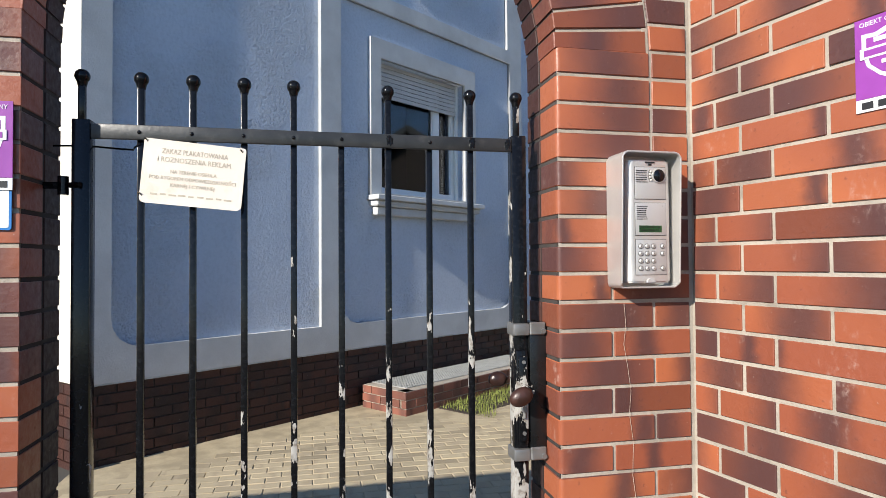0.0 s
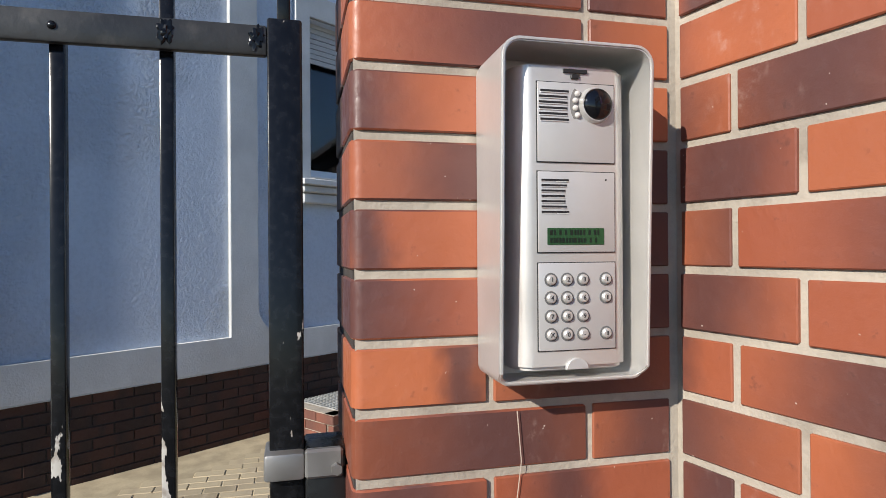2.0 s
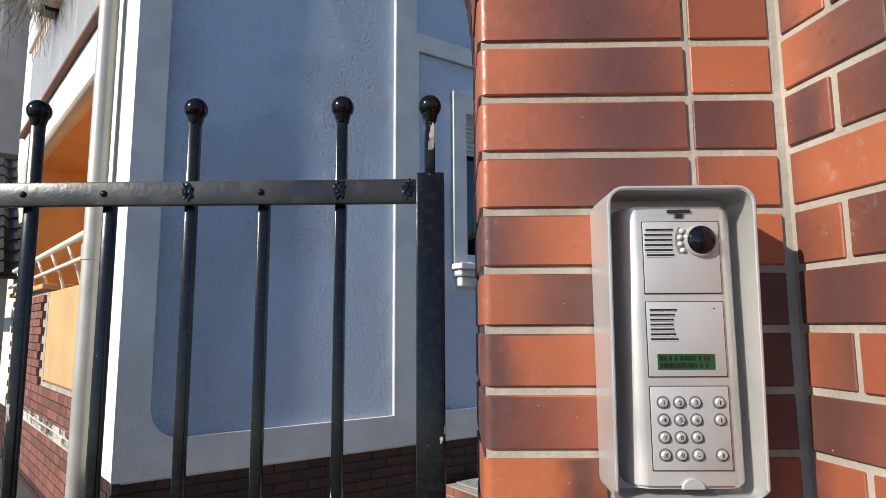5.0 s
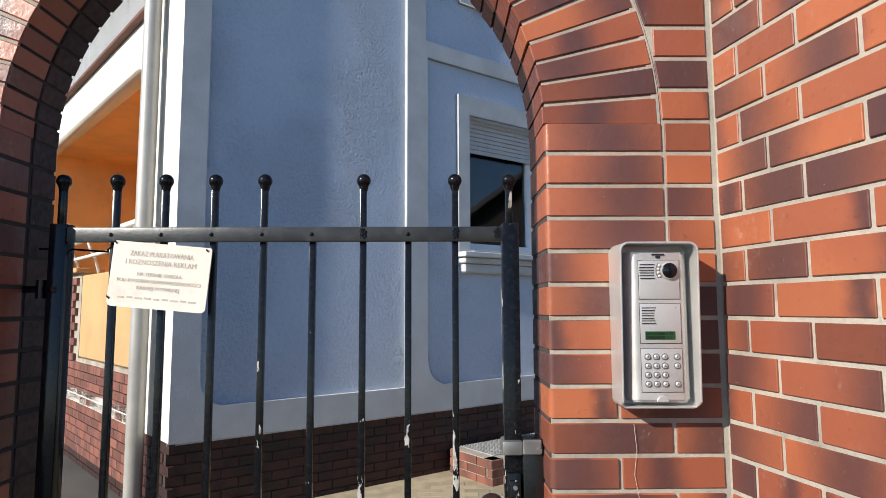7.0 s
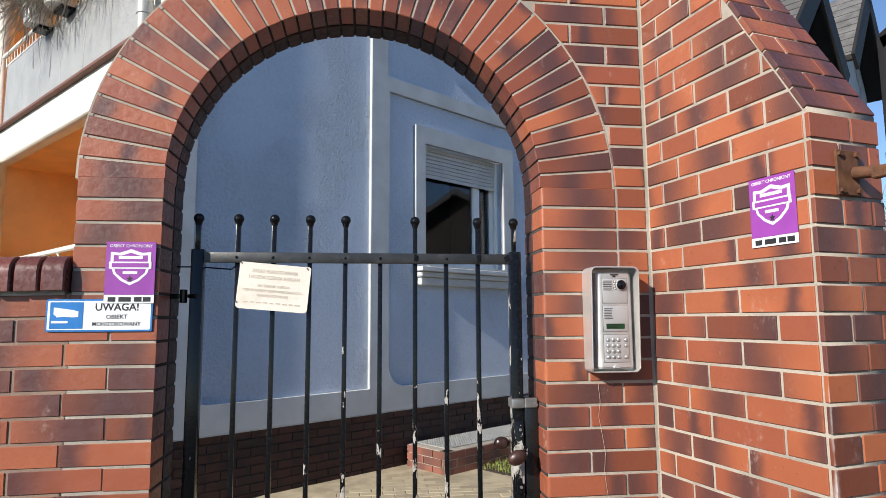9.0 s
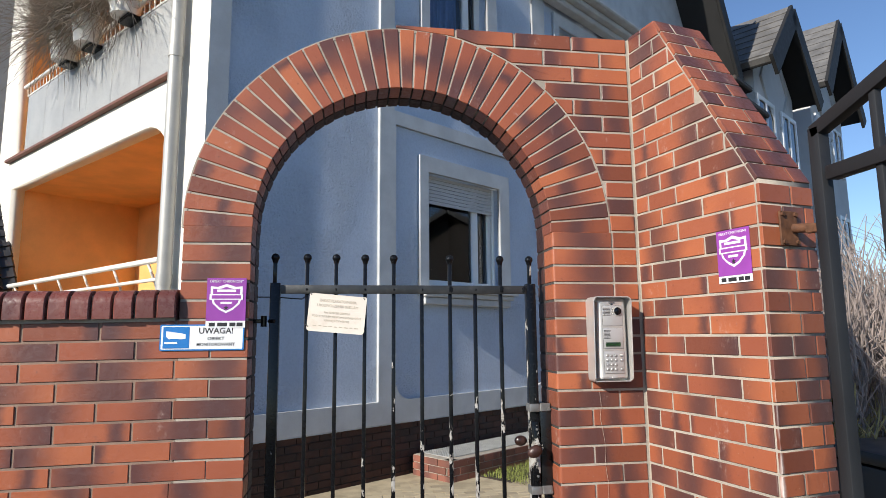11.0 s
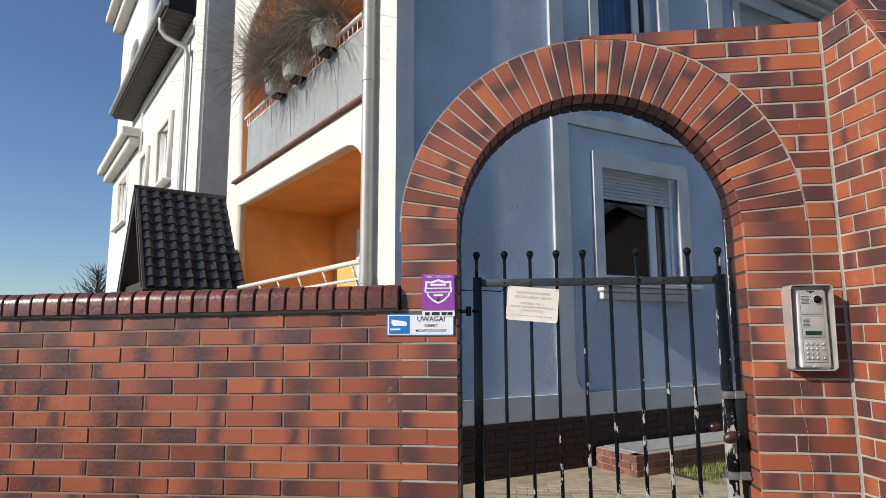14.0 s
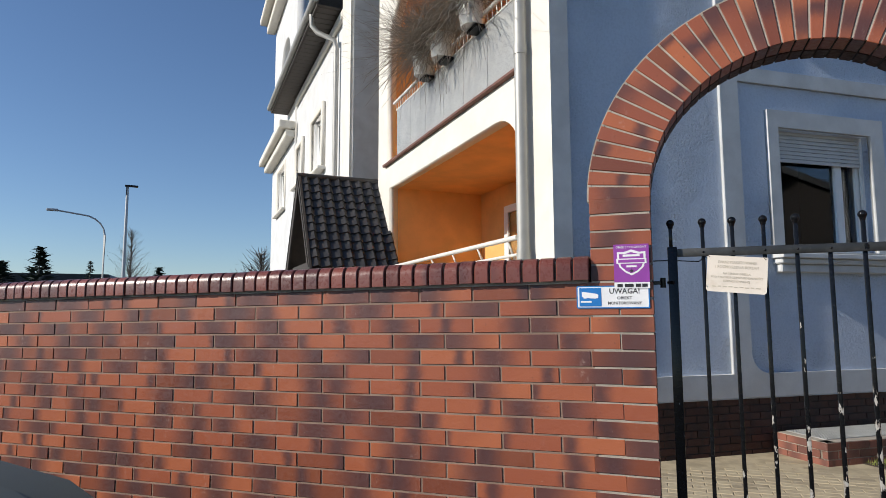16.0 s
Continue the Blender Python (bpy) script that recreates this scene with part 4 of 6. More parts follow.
crescent = [(0.0285 * math.cos(radians(t)), 0.0285 * math.sin(radians(t))) for t in range(146, 216, 6)] + [(0.0190 * math.cos(radians(t)), 0.0190 * math.sin(radians(t))) for t in range(214, 140, -6)]
part("lamp_window", bm_prism([(x + 0.1078, z + 0.2858) for x, z in crescent], FACE_Y - 0.0006, FACE_Y + 0.001), plain("smoky_lamp_window", (0.20, 0.19, 0.18), 0.2), cam_module, "smoky lamp window beside the lens")
# lens with its ring, and four infrared lamps
LX, LZ = 0.1078, 0.2858
bm = bmesh.new()
bmesh.ops.create_cone(bm, cap_ends=True, segments=32, radius1=0.0190, radius2=0.0170, depth=0.006, matrix=Matrix.Translation((LX, FACE_Y - 0.003, LZ)) @ Matrix.Rotation(radians(90), 4, "X"))
part("lens_ring", bm, ALU, cam_module, "pale silver ring round the lens")
bm = bmesh.new()
bmesh.ops.create_uvsphere(bm, u_segments=28, v_segments=16, radius=0.0162, matrix=Matrix.Translation((LX, FACE_Y - 0.0055, LZ)) @ Matrix.Diagonal((1, 0.38, 1, 1)))
part("lens", bm, LENS, cam_module, "glossy black camera dome")
CLEAR = plain("clear_lamp_plastic", (0.55, 0.53, 0.50), 0.12, 0, 0.1)
for k in range(4):
    a = radians(152 + k * 19)
    bm = bmesh.new()
    bmesh.ops.create_uvsphere(bm, u_segments=12, v_segments=8, radius=0.0031, matrix=Matrix.Translation((LX + 0.0232 * math.cos(a), FACE_Y - 0.001, LZ + 0.0232 * math.sin(a))))
    part("infrared_lamp", bm, CLEAR, cam_module, "small clear infrared lamp")
part("display", bm_box(0.0850, FACE_Y - 0.0003, 0.1505, 0.063, 0.001, 0.0172, 0.0003), LCD, display_module, "dark green text display")
LCD_INK = plain("display_segments", (0.006, 0.012, 0.007), 0.4)
for row in range(2):
    x = 0.0575
    while x < 0.112:
        w = random.uniform(0.0018, 0.0030)
        part("character", bm_box(x, FACE_Y - 0.0010, 0.1545 - row * 0.0078, w, 0.0003, 0.0048), LCD_INK, display_module)
        x += w + (0.004 if random.random() < 0.16 else 0.0011)
part("microphone_hole", bm_tube((0.1190, FACE_Y - 0.0006, 0.209), (0.1190, FACE_Y + 0.001, 0.209), 0.0009, segments=8), DARK, display_module)
# dark grey for rings that stand in for shade in the key recesses
KEY_SHADE = plain("key_shade_grey", (0.10, 0.10, 0.10), 0.5)
KEY_ROWS = [["1", "2", "3", "↑"], ["4", "5", "6", "↓"], ["7", "8", "9", ""], ["X", "0", "-", "●"]]
for r, row in enumerate(KEY_ROWS):
    for c, sign in enumerate(row):
        if not sign:
            continue
        x, z = MX0 + 0.0130 + c * 0.0177 + (0.0080 if c == 3 else 0), 0.1066 - r * 0.0186
        key = part("key", join(bm_tube((x, FACE_Y + 0.001, z), (x, FACE_Y - 0.0028, z), 0.0057, 0.0050, 20), bm_tube((x, FACE_Y - 0.0028, z), (x, FACE_Y - 0.0040, z), 0.0050, 0.0036, 20)), ALU, key_module, "round steel key")
        ring = bmesh.new()
        bmesh.ops.create_cone(ring, cap_ends=True, segments=20, radius1=0.0071, radius2=0.0068, depth=0.0009, matrix=Matrix.Translation((x, FACE_Y - 0.0004, z)) @ Matrix.Rotation(radians(90), 4, "X"))
        part("key_shade_ring", ring, KEY_SHADE, key, "dark ring painted as shade round the key")
        if sign in "0123456789X-":
            lettering(sign, 0.0048, Matrix.Translation((x, FACE_Y - 0.0044, z)), INK, key, name="key_sign")
        else:
            part("key_sign", bm_box(x, FACE_Y - 0.0041, z, 0.0012, 0.0006, 0.0044), INK, key)
part("catch", join(bm_box(IW / 2 + 0.003, PY - 0.001, PZ1 - 0.006, 0.026, 0.003, 0.0035), bm_box(IW / 2 + 0.003, PY - 0.001, PZ1 - 0.0115, 0.010, 0.003, 0.005, 0.001)), DARK, intercom, "black catch slot")
half = [(IW / 2 + 0.003 + 0.0125 * math.cos(radians(180 * k / 14)), PZ0 + 0.0005 + 0.0115 * math.sin(radians(180 * k / 14))) for k in range(15)]
part("bottom_tab", bm_prism(half, PY - 0.0032, PY + 0.001, 0.0006), ALU_FLAT, intercom, "half-round silver tab")

# ---- signs on the brickwork ----
PURPLE = plain("purple_vinyl", (0.28, 0.055, 0.33), 0.4, 0, 0.06, 20.0)
SIGN_WHITE = plain("white_vinyl", (0.80, 0.80, 0.80), 0.4, 0, 0.03, 20.0, 60.0, 0.02, (0.5, 0.47, 0.42), 0.2)
SIGN_BLUE = plain("blue_vinyl", (0.015, 0.17, 0.48), 0.4, 0, 0.05, 20.0)


def shield_outline(w, h):
    pts = [(0, h * 0.50), (w * 0.28, h * 0.40), (w * 0.50, h * 0.42), (w * 0.50, h * 0.10), (w * 0.42, -h * 0.18), (w * 0.22, -h * 0.38), (0, -h * 0.5)]
    return pts + [(-x, z) for x, z in pts[-2:0:-1]]


def guard_sign(m, label):
    sign = thing("security_sign", label, "sign", m, "security signs")
    part("panel", bm_box(0, -0.0012, 0.013, 0.146, 0.0024, 0.164, 0.0004), PURPLE, sign, "purple panel")
    part("strip", bm_box(0, -0.0012, -0.0825, 0.146, 0.0024, 0.026, 0.0004), SIGN_WHITE, sign, "white strip")
    lettering("OBIEKT CHRONIONY", 0.010, Matrix.Translation((0, -0.0030, 0.082)), SIGN_WHITE, sign, 0.126)
    part("shield", plate("shield", SIGN_WHITE, [(x, z + 0.016) for x, z in shield_outline(0.118, 0.112)], [], -0.0030, -0.0024), SIGN_WHITE, sign, "white shield emblem")
    part("shield_field", plate("shield_field", PURPLE, [(x, z + 0.015) for x, z in shield_outline(0.100, 0.092)], [], -0.0036, -0.0030), PURPLE, sign)
    part("emblem_bar", bm_box(0, -0.0040, 0.022, 0.124, 0.0012, 0.022, 0.0003), SIGN_WHITE, sign, "white emblem band")
    part("emblem_stroke", bm_box(0, -0.0048, 0.022, 0.108, 0.0008, 0.013), PURPLE, sign)
    part("emblem_bar", bm_box(0, -0.0042, 0.046, 0.070, 0.0010, 0.009), SIGN_WHITE, sign)
    part("emblem_bar", bm_box(0, -0.0042, -0.001, 0.042, 0.0010, 0.008), SIGN_WHITE, sign)
    star = [(0.011 * (1 if k % 2 == 0 else 0.42) * math.sin(radians(36 * k)), -0.020 + 0.011 * (1 if k % 2 == 0 else 0.42) * math.cos(radians(36 * k))) for k in range(10)]
    part("star", plate("star", INK, star, [], -0.0044, -0.0036), INK, sign, "small dark star")
    for x, w in ((-0.050, 0.022), (-0.012, 0.036), (0.026, 0.022), (0.052, 0.022)):
        part("print_bar", bm_box(x, -0.0028, -0.083, w, 0.0008, 0.014), INK, sign, "black print on the strip")
    return sign


guard_sign(Matrix.Translation((-1.700, -0.006, 1.553)), "purple security sign with a white shield on the arch jamb")
guard_sign(M_RET @ Matrix.Translation((0.509, -0.001, 1.692)), "purple security sign with a white shield on the sloping pier")
warn = thing("camera_warning_sign", "white and blue camera warning sign on the brick jamb", "sign", Matrix.Translation((-1.783, -0.002, 1.4215)))
part("rim", plate("rim", SIGN_BLUE, rounded(-0.153, -0.049, 0.153, 0.049, 0.006, 0.006, 0.006, 0.006, 4), [], -0.0030, 0.0), SIGN_BLUE, warn, "blue rim")
part("panel", plate("panel", SIGN_WHITE, rounded(-0.148, -0.044, 0.148, 0.044, 0.004, 0.004, 0.004, 0.004, 4), [], -0.0036, -0.0030), SIGN_WHITE, warn, "white panel")
part("pictogram", bm_box(-0.094, -0.0040, 0, 0.094, 0.0010, 0.080), SIGN_BLUE, warn, "blue pictogram field")
cam_shape = [(-0.036, 0.018), (0.020, 0.010), (0.034, 0.006), (0.034, -0.010), (0.020, -0.012), (-0.010, -0.010), (-0.026, -0.012), (-0.036, -0.002)]
part("camera_shape", plate("camera_shape", SIGN_WHITE, [(x - 0.094, z + 0.006) for x, z in cam_shape], [], -0.0052, -0.0044), SIGN_WHITE, warn, "white camera pictogram")
part("camera_shape", bm_box(-0.112, -0.0048, -0.020, 0.046, 0.0008, 0.007), SIGN_WHITE, warn)
lettering("UWAGA!", 0.023, Matrix.Translation((0.050, -0.0040, 0.024)), INK, warn, 0.125, bold=0.0006)
lettering("OBIEKT", 0.013, Matrix.Translation((0.050, -0.0040, -0.005)), INK, warn, 0.062, bold=0.0003)
lettering("MONITOROWANY", 0.013, Matrix.Translation((0.050, -0.0040, -0.027)), INK, warn, 0.140, bold=0.0003)


# ---- light well, grass and paving in the yard ----
well = thing("light_well", "low red brick light well with a steel grating by the plinth", "light well", M_BLUE)
WX0, WX1, WD, WH = U0 - 0.12, U0 + 2.4, 0.60, 0.24
GZ = GROUND_Z
part("well_wall", join(bm_box((WX0 + WX1) / 2, -WD + 0.06, GZ + WH / 2 - 0.01, WX1 - WX0 - 0.012, 0.108, WH), bm_box(WX0 + 0.06, -WD / 2, GZ + WH / 2 - 0.01, 0.108, WD - 0.02, WH), bm_box(WX1 - 0.06, -WD / 2, GZ + WH / 2 - 0.01, 0.108, WD - 0.02, WH)), MORTAR, well, smooth=False)
GALV = plain("galvanised_grating", (0.50, 0.51, 0.50), 0.45, 0.6, 0.1, 10.0)
bm = bmesh.new()
gx0, gx1, gy0, gy1 = WX0 + 0.12, WX1 - 0.12, -WD + 0.12, -0.01
for k in range(int((gx1 - gx0) / 0.034)):
    x = gx0 + k * 0.034
    bmesh.ops.create_cube(bm, size=1, matrix=Matrix.Translation((x, (gy0 + gy1) / 2, GZ + WH - 0.012)) @ Matrix.Diagonal((0.012, gy1 - gy0, 0.024, 1)))
for k in range(int((gy1 - gy0) / 0.04) + 1):
    bmesh.ops.create_cube(bm, size=1, matrix=Matrix.Translation(((gx0 + gx1) / 2, gy0 + k * 0.04, GZ + WH - 0.010)) @ Matrix.Diagonal((gx1 - gx0, 0.012, 0.018, 1)))
part("grating", bm, GALV, well, "galvanised steel grating", smooth=False)
part("sheet", bm_box((gx0 + gx1) / 2, (gy0 + gy1) / 2, GZ + WH - 0.03, gx1 - gx0, gy1 - gy0, 0.004), GALV, well)

PAVER = clinker("concrete_paver", (0.47, 0.39, 0.255), (0.43, 0.355, 0.235), (0.38, 0.31, 0.21), 0.05, 0.85, 0.3)
SAND = plain("sandy_joint", (0.40, 0.33, 0.215), 0.95, 0, 0.2, 6.0)
yard = bpy.data.meshes.new("yard_bed")
yard.from_pydata([(-2.6, DEPTH, GZ + 0.011), (6.0, DEPTH, GZ + 0.011), (6.0, 9.5, GZ + 0.011), (-2.6, 3.2, GZ + 0.011)], [], [(0, 1, 2, 3)])
yard.materials.append(SAND)
pavement = tagged(new("pavement", yard), "yard paved with small tan concrete setts, sandy joints", "pavement", kind="structure")
GRASS = plain("grass_blades", (0.22, 0.25, 0.055), 0.8, 0, 0.35, 8.0)
rng = random.Random(5)
bm = bmesh.new()
for _ in range(11000):
    x, y = rng.uniform(U0 + 0.32, U0 + 4.2), rng.uniform(-WD - 0.80, -WD - 0.0)
    if y < -WD - 0.50 - 0.20 * math.sin(x * 3.1) - rng.uniform(0, 0.12):
        continue
    h, a, l = rng.uniform(0.025, 0.085), rng.uniform(0, 6.283), rng.uniform(0.0, 0.045)
    w = 0.004
    b0, b1 = bm.verts.new((x - w * math.sin(a), y + w * math.cos(a), GZ)), bm.verts.new((x + w * math.sin(a), y - w * math.cos(a), GZ))
    bm.faces.new((b0, b1, bm.verts.new((x + l * math.cos(a), y + l * math.sin(a), GZ + h))))
grass = part("grass", bm, GRASS, None, at=M_BLUE)
tagged(grass, "patch of short yellow-green grass by the light well", "grass", kind="stuff")
soil = part("soil_strip", bm_box(U0 + 2.3, -WD - 0.22, GZ + 0.008, 4.0, 0.46, 0.018, 0.004), SOIL, None, at=M_BLUE)
tagged(soil, "strip of dark soil under the grass", "soil", kind="structure")

# ---- open driveway gate at the pier ----
leaf = thing("driveway_gate", "open anthracite steel driveway gate leaf hinged at the pier", "gate", Matrix.Translation((0.287, 0, 0)))


def tube(y0, z0, y1, z1, w, d):
    a, b = Vector((0, y0, z0)), Vector((0, y1, z1))
    bm = bm_box(0, 0, 0, d, w, (b - a).length, 0.003, 2)
    bmesh.ops.transform(bm, matrix=Matrix.Translation((a + b) / 2) @ Matrix.Rotation(-math.atan2((b - a).y, (b - a).z), 4, "X"), verts=bm.verts[:])
    return bm


part("hinge_stile", tube(-0.728, -0.06, -0.728, 2.09, 0.046, 0.04), ANTHRACITE, leaf)
part("end_stile", tube(-2.30, -0.06, -2.30, 2.53, 0.06, 0.05), ANTHRACITE, leaf)
part("top_rail", tube(-0.715, 2.075, -2.32, 2.545, 0.045, 0.04), ANTHRACITE, leaf)
part("middle_rail", tube(-0.767, 1.925, -2.272, 1.925, 0.045, 0.045), ANTHRACITE, leaf)
part("bottom_rail", tube(-0.90, 0.10, -2.28, 0.10, 0.05, 0.05), ANTHRACITE, leaf)
for k in range(8):
    y = -0.955 - k * 0.150
    part("bar", tube(y, 0.10, y, 2.055 + (-0.715 - y) * 0.293, 0.024, 0.024), ANTHRACITE, leaf)
RUSTY = plain("rust", (0.13, 0.055, 0.026), 0.8, 0.1, 0.4, 30.0, 120.0, 0.4)
M_END = Matrix((( RET_N.x, -RET_D.x, 0, RET_D.x * RET_LEN), (RET_N.y, -RET_D.y, 0, RET_D.y * RET_LEN), (0, 0, 1, 0), (0, 0, 0, 1)))
hinge = thing("hinge_plate", "rusty steel hinge plate bolted to the brick pier", "hinge", M_END)
part("plate", bm_box(0.118, -0.004, 1.775, 0.082, 0.008, 0.120, 0.002), RUSTY, hinge)
part("pin", join(bm_tube((0.135, -0.01, 1.775), (0.152, -0.10, 1.765), 0.016), bm_tube((0.155, -0.10, 1.73), (0.155, -0.10, 1.81), 0.018)), RUSTY, hinge)
part("arm", bm_box(0.140, -0.085, 1.765, 0.022, 0.06, 0.03, 0.003), RUSTY, hinge)
for x, z in ((0.088, 1.823), (0.148, 1.823), (0.088, 1.727), (0.148, 1.727)):
    part("bolt", bm_tube((x, -0.016, z), (x, -0.006, z), 0.008, segments=6), RUSTY, hinge)

# ---- row houses beyond the pier ----
HOUSE_GREY = plain("render_grey", (0.55, 0.56, 0.56), 0.9, 0, 0.08, 1.0, 40.0, 0.2)


def gable_house(u0, u1, eave_z, apex_z, depth, label):
    h = thing("row_house", label, "house", M_BLUE, "row houses")
    mid, over = (u0 + u1) / 2, 0.35
    part("wall", bm_prism([(u0 + over, GZ), (u1 - over, GZ), (u1 - over, eave_z), (mid, apex_z - 0.3), (u0 + over, eave_z)], -0.75, depth), HOUSE_GREY, h, "grey rendered gable wall", smooth=False)
    for side in (-1, 1):
        ex, run = mid + side * (u1 - u0) / 2, math.hypot((u1 - u0) / 2, apex_z - eave_z)
        a = math.atan2(apex_z - eave_z, (u1 - u0) / 2)
        bm = bm_box(0, 0, 0, run + 0.1, depth + 1.4, 0.14)
        bmesh.ops.transform(bm, matrix=Matrix.Translation(((mid + ex) / 2, depth / 2 - 0.6, (apex_z + eave_z) / 2)) @ Matrix.Rotation(side * a, 4, "Y"), verts=bm.verts[:])
        roof = part("roof_slope", bm, ROOF_GREY, h, "grey tiled roof slope", smooth=False)
        bm = bm_box(0, 0, 0, run + 0.15, 0.08, 0.5)
        bmesh.ops.transform(bm, matrix=Matrix.Translation(((mid + ex) / 2, -1.32, (apex_z + eave_z) / 2 - 0.16)) @ Matrix.Rotation(side * a, 4, "Y"), verts=bm.verts[:])
        part("bargeboard", bm, WOOD_BLACK, h, "dark bargeboard", smooth=False)
        bm = bm_box(0, 0, 0, run, 1.25, 0.05)
        bmesh.ops.transform(bm, matrix=Matrix.Translation(((mid + ex) / 2, -0.66, (apex_z + eave_z) / 2 - 0.13)) @ Matrix.Rotation(side * a, 4, "Y"), verts=bm.verts[:])
        part("soffit", bm, WOOD_BLACK, h, "dark boarded soffit", smooth=False)
        if side < 0:
            n = int(run / 0.36)
            for k in range(n):
                s_ = (k + 0.5) / n
                b2 = bm_box(0, 0, 0, run / n + 0.03, depth + 1.38, 0.05)
                bmesh.ops.transform(b2, matrix=Matrix.Translation((mid + (ex - mid) * s_, depth / 2 - 0.6, apex_z + (eave_z - apex_z) * s_ + 0.09)) @ Matrix.Rotation(side * a - 0.06 * side, 4, "Y"), verts=b2.verts[:])
                part("tile_course", b2, ROOF_GREY, roof, smooth=False)
    for u, wz in ((mid - 0.85, eave_z - 1.3), (mid + 0.85, eave_z - 1.3), (mid - 0.85, eave_z - 4.1), (mid + 0.85, eave_z - 4.1)):
        w = part("window", plate("window_frame", PVC, rounded(u - 0.6, wz - 0.8, u + 0.6, wz + 0.7), [rounded(u - 0.5, wz - 0.7, u - 0.04, wz + 0.6), rounded(u + 0.04, wz - 0.7, u + 0.5, wz + 0.6)], -0.81, -0.73), PVC, h)
        part("pane", bm_box(u, -0.77, wz - 0.05, 1.02, 0.02, 1.32), LENS, w, "dark pane")
    for u, turn in ((mid - 0.62, 35), (mid + 0.62, -35), (mid - 0.62, -35), (mid + 0.62, 35)):
        strip = bm_box(0, 0, 0, 0.09, 0.05, 1.3)
        bmesh.ops.transform(strip, matrix=Matrix.Translation((u, -0.775, eave_z + (0.45 if (u < mid) == (turn > 0) else -0.55))) @ Matrix.Rotation(radians(turn), 4, "Y"), verts=strip.verts[:])
        part("plaster_strip", strip, STUCCO_GREY, h, "raised plaster strip", smooth=False)
    return h


gable_house(12.1, 15.7, 7.5, 9.3, 9.0, "pale grey row house with a steep gable and dark bargeboards")
gable_house(16.8, 21.0, 8.3, 10.8, 12.0, "tall pale row house with a steep grey tiled gable")
low = thing("row_house", "grey rendered house part with small dark gutters and white mouldings", "house", M_BLUE, "row houses")
part("wall", bm_box(11.85, 0.9, 3.4, 1.9, 1.6, 7.0), HOUSE_GREY, low, smooth=False)
for u0_, u1_, z in ((10.9, 11.85, 6.75), (10.9, 12.9, 6.42)):
    gut = part("small_eave", join(bm_box((u0_ + u1_) / 2, -0.35, z, u1_ - u0_, 0.9, 0.08, 0.01), bm_box((u0_ + u1_) / 2, -0.84, z + 0.03, u1_ - u0_ + 0.06, 0.12, 0.13, 0.03)), WOOD_DARK, low, "small dark eave with gutter", smooth=False)
    part("moulding", join(bm_box((u0_ + u1_) / 2 - 0.1, -0.30, z - 0.14, u1_ - u0_ - 0.2, 0.62, 0.10, 0.02), bm_box((u0_ + u1_) / 2 - 0.1, -0.22, z - 0.25, u1_ - u0_ - 0.3, 0.46, 0.10, 0.02)), STUCCO_WHITE, gut, "white moulding under the eave", smooth=False)
across = thing("house_across", "dark house with a steep gable across the yard", "house", pose(20.0, 3.2, 0, 0, 0, 0))
part("wall", bm_prism([(-5, GZ), (5, GZ), (5, 3.2), (0, 6.2), (-5, 3.2)], -3.5, 3.5), WOOD_DARK, across, smooth=False, at=Matrix.Rotation(radians(98), 4, "Z"))
for side in (-1, 1):
    bm = bm_box(0, 0, 0, 6.4, 8.2, 0.2)
    bmesh.ops.transform(bm, matrix=Matrix.Rotation(radians(98), 4, "Z") @ Matrix.Translation((side * 2.7, 0, 4.75)) @ Matrix.Rotation(side * math.atan2(3.0, 5.0), 4, "Y"), verts=bm.verts[:])
    part("roof_slope", bm, ROOF_BLACK, across, "black tiled roof slope", smooth=False)

# ---- shrubs, birch and bin behind the driveway gate ----
BIRCH = plain("birch_bark", (0.62, 0.58, 0.52), 0.8, 0, 0.2, 14.0, 60.0, 0.3, (0.06, 0.05, 0.05), 0.7)
REDTWIG = plain("bare_red_twigs", (0.34, 0.28, 0.25), 0.9, 0, 0.3, 5.0)
YELLOWTWIG = plain("dry_yellow_grass", (0.38, 0.30, 0.12), 0.9, 0, 0.3, 5.0)


def thicket(count, rx, ry, height, radius, seed, lean=0.25):
    rng = random.Random(seed)
    bm = bmesh.new()
    for _ in range(count):
        p = Vector((rng.uniform(-rx, rx), rng.uniform(-ry, ry), rng.uniform(0, height * 0.6)))
        d = Vector((rng.gauss(0, lean), rng.gauss(0, lean), rng.uniform(0.3, 1.0))).normalized() * rng.uniform(0.4, 1.0) * height * 0.55
        prev, steps = None, 5
        for k in range(steps):
            r = radius * (1 - 0.8 * k / steps)
            ring = [bm.verts.new(p + Vector((r * math.cos(j * 2.094), r * math.sin(j * 2.094), 0))) for j in range(3)]
            if prev:
                for j in range(3):
                    bm.faces.new((prev[j], prev[(j + 1) % 3], ring[(j + 1) % 3], ring[j]))
            prev = ring
            p = p + d / steps
            d = d + Vector((rng.gauss(0, 0.16), rng.gauss(0, 0.16), rng.gauss(-0.12, 0.16))) * height * 0.4
    return bm


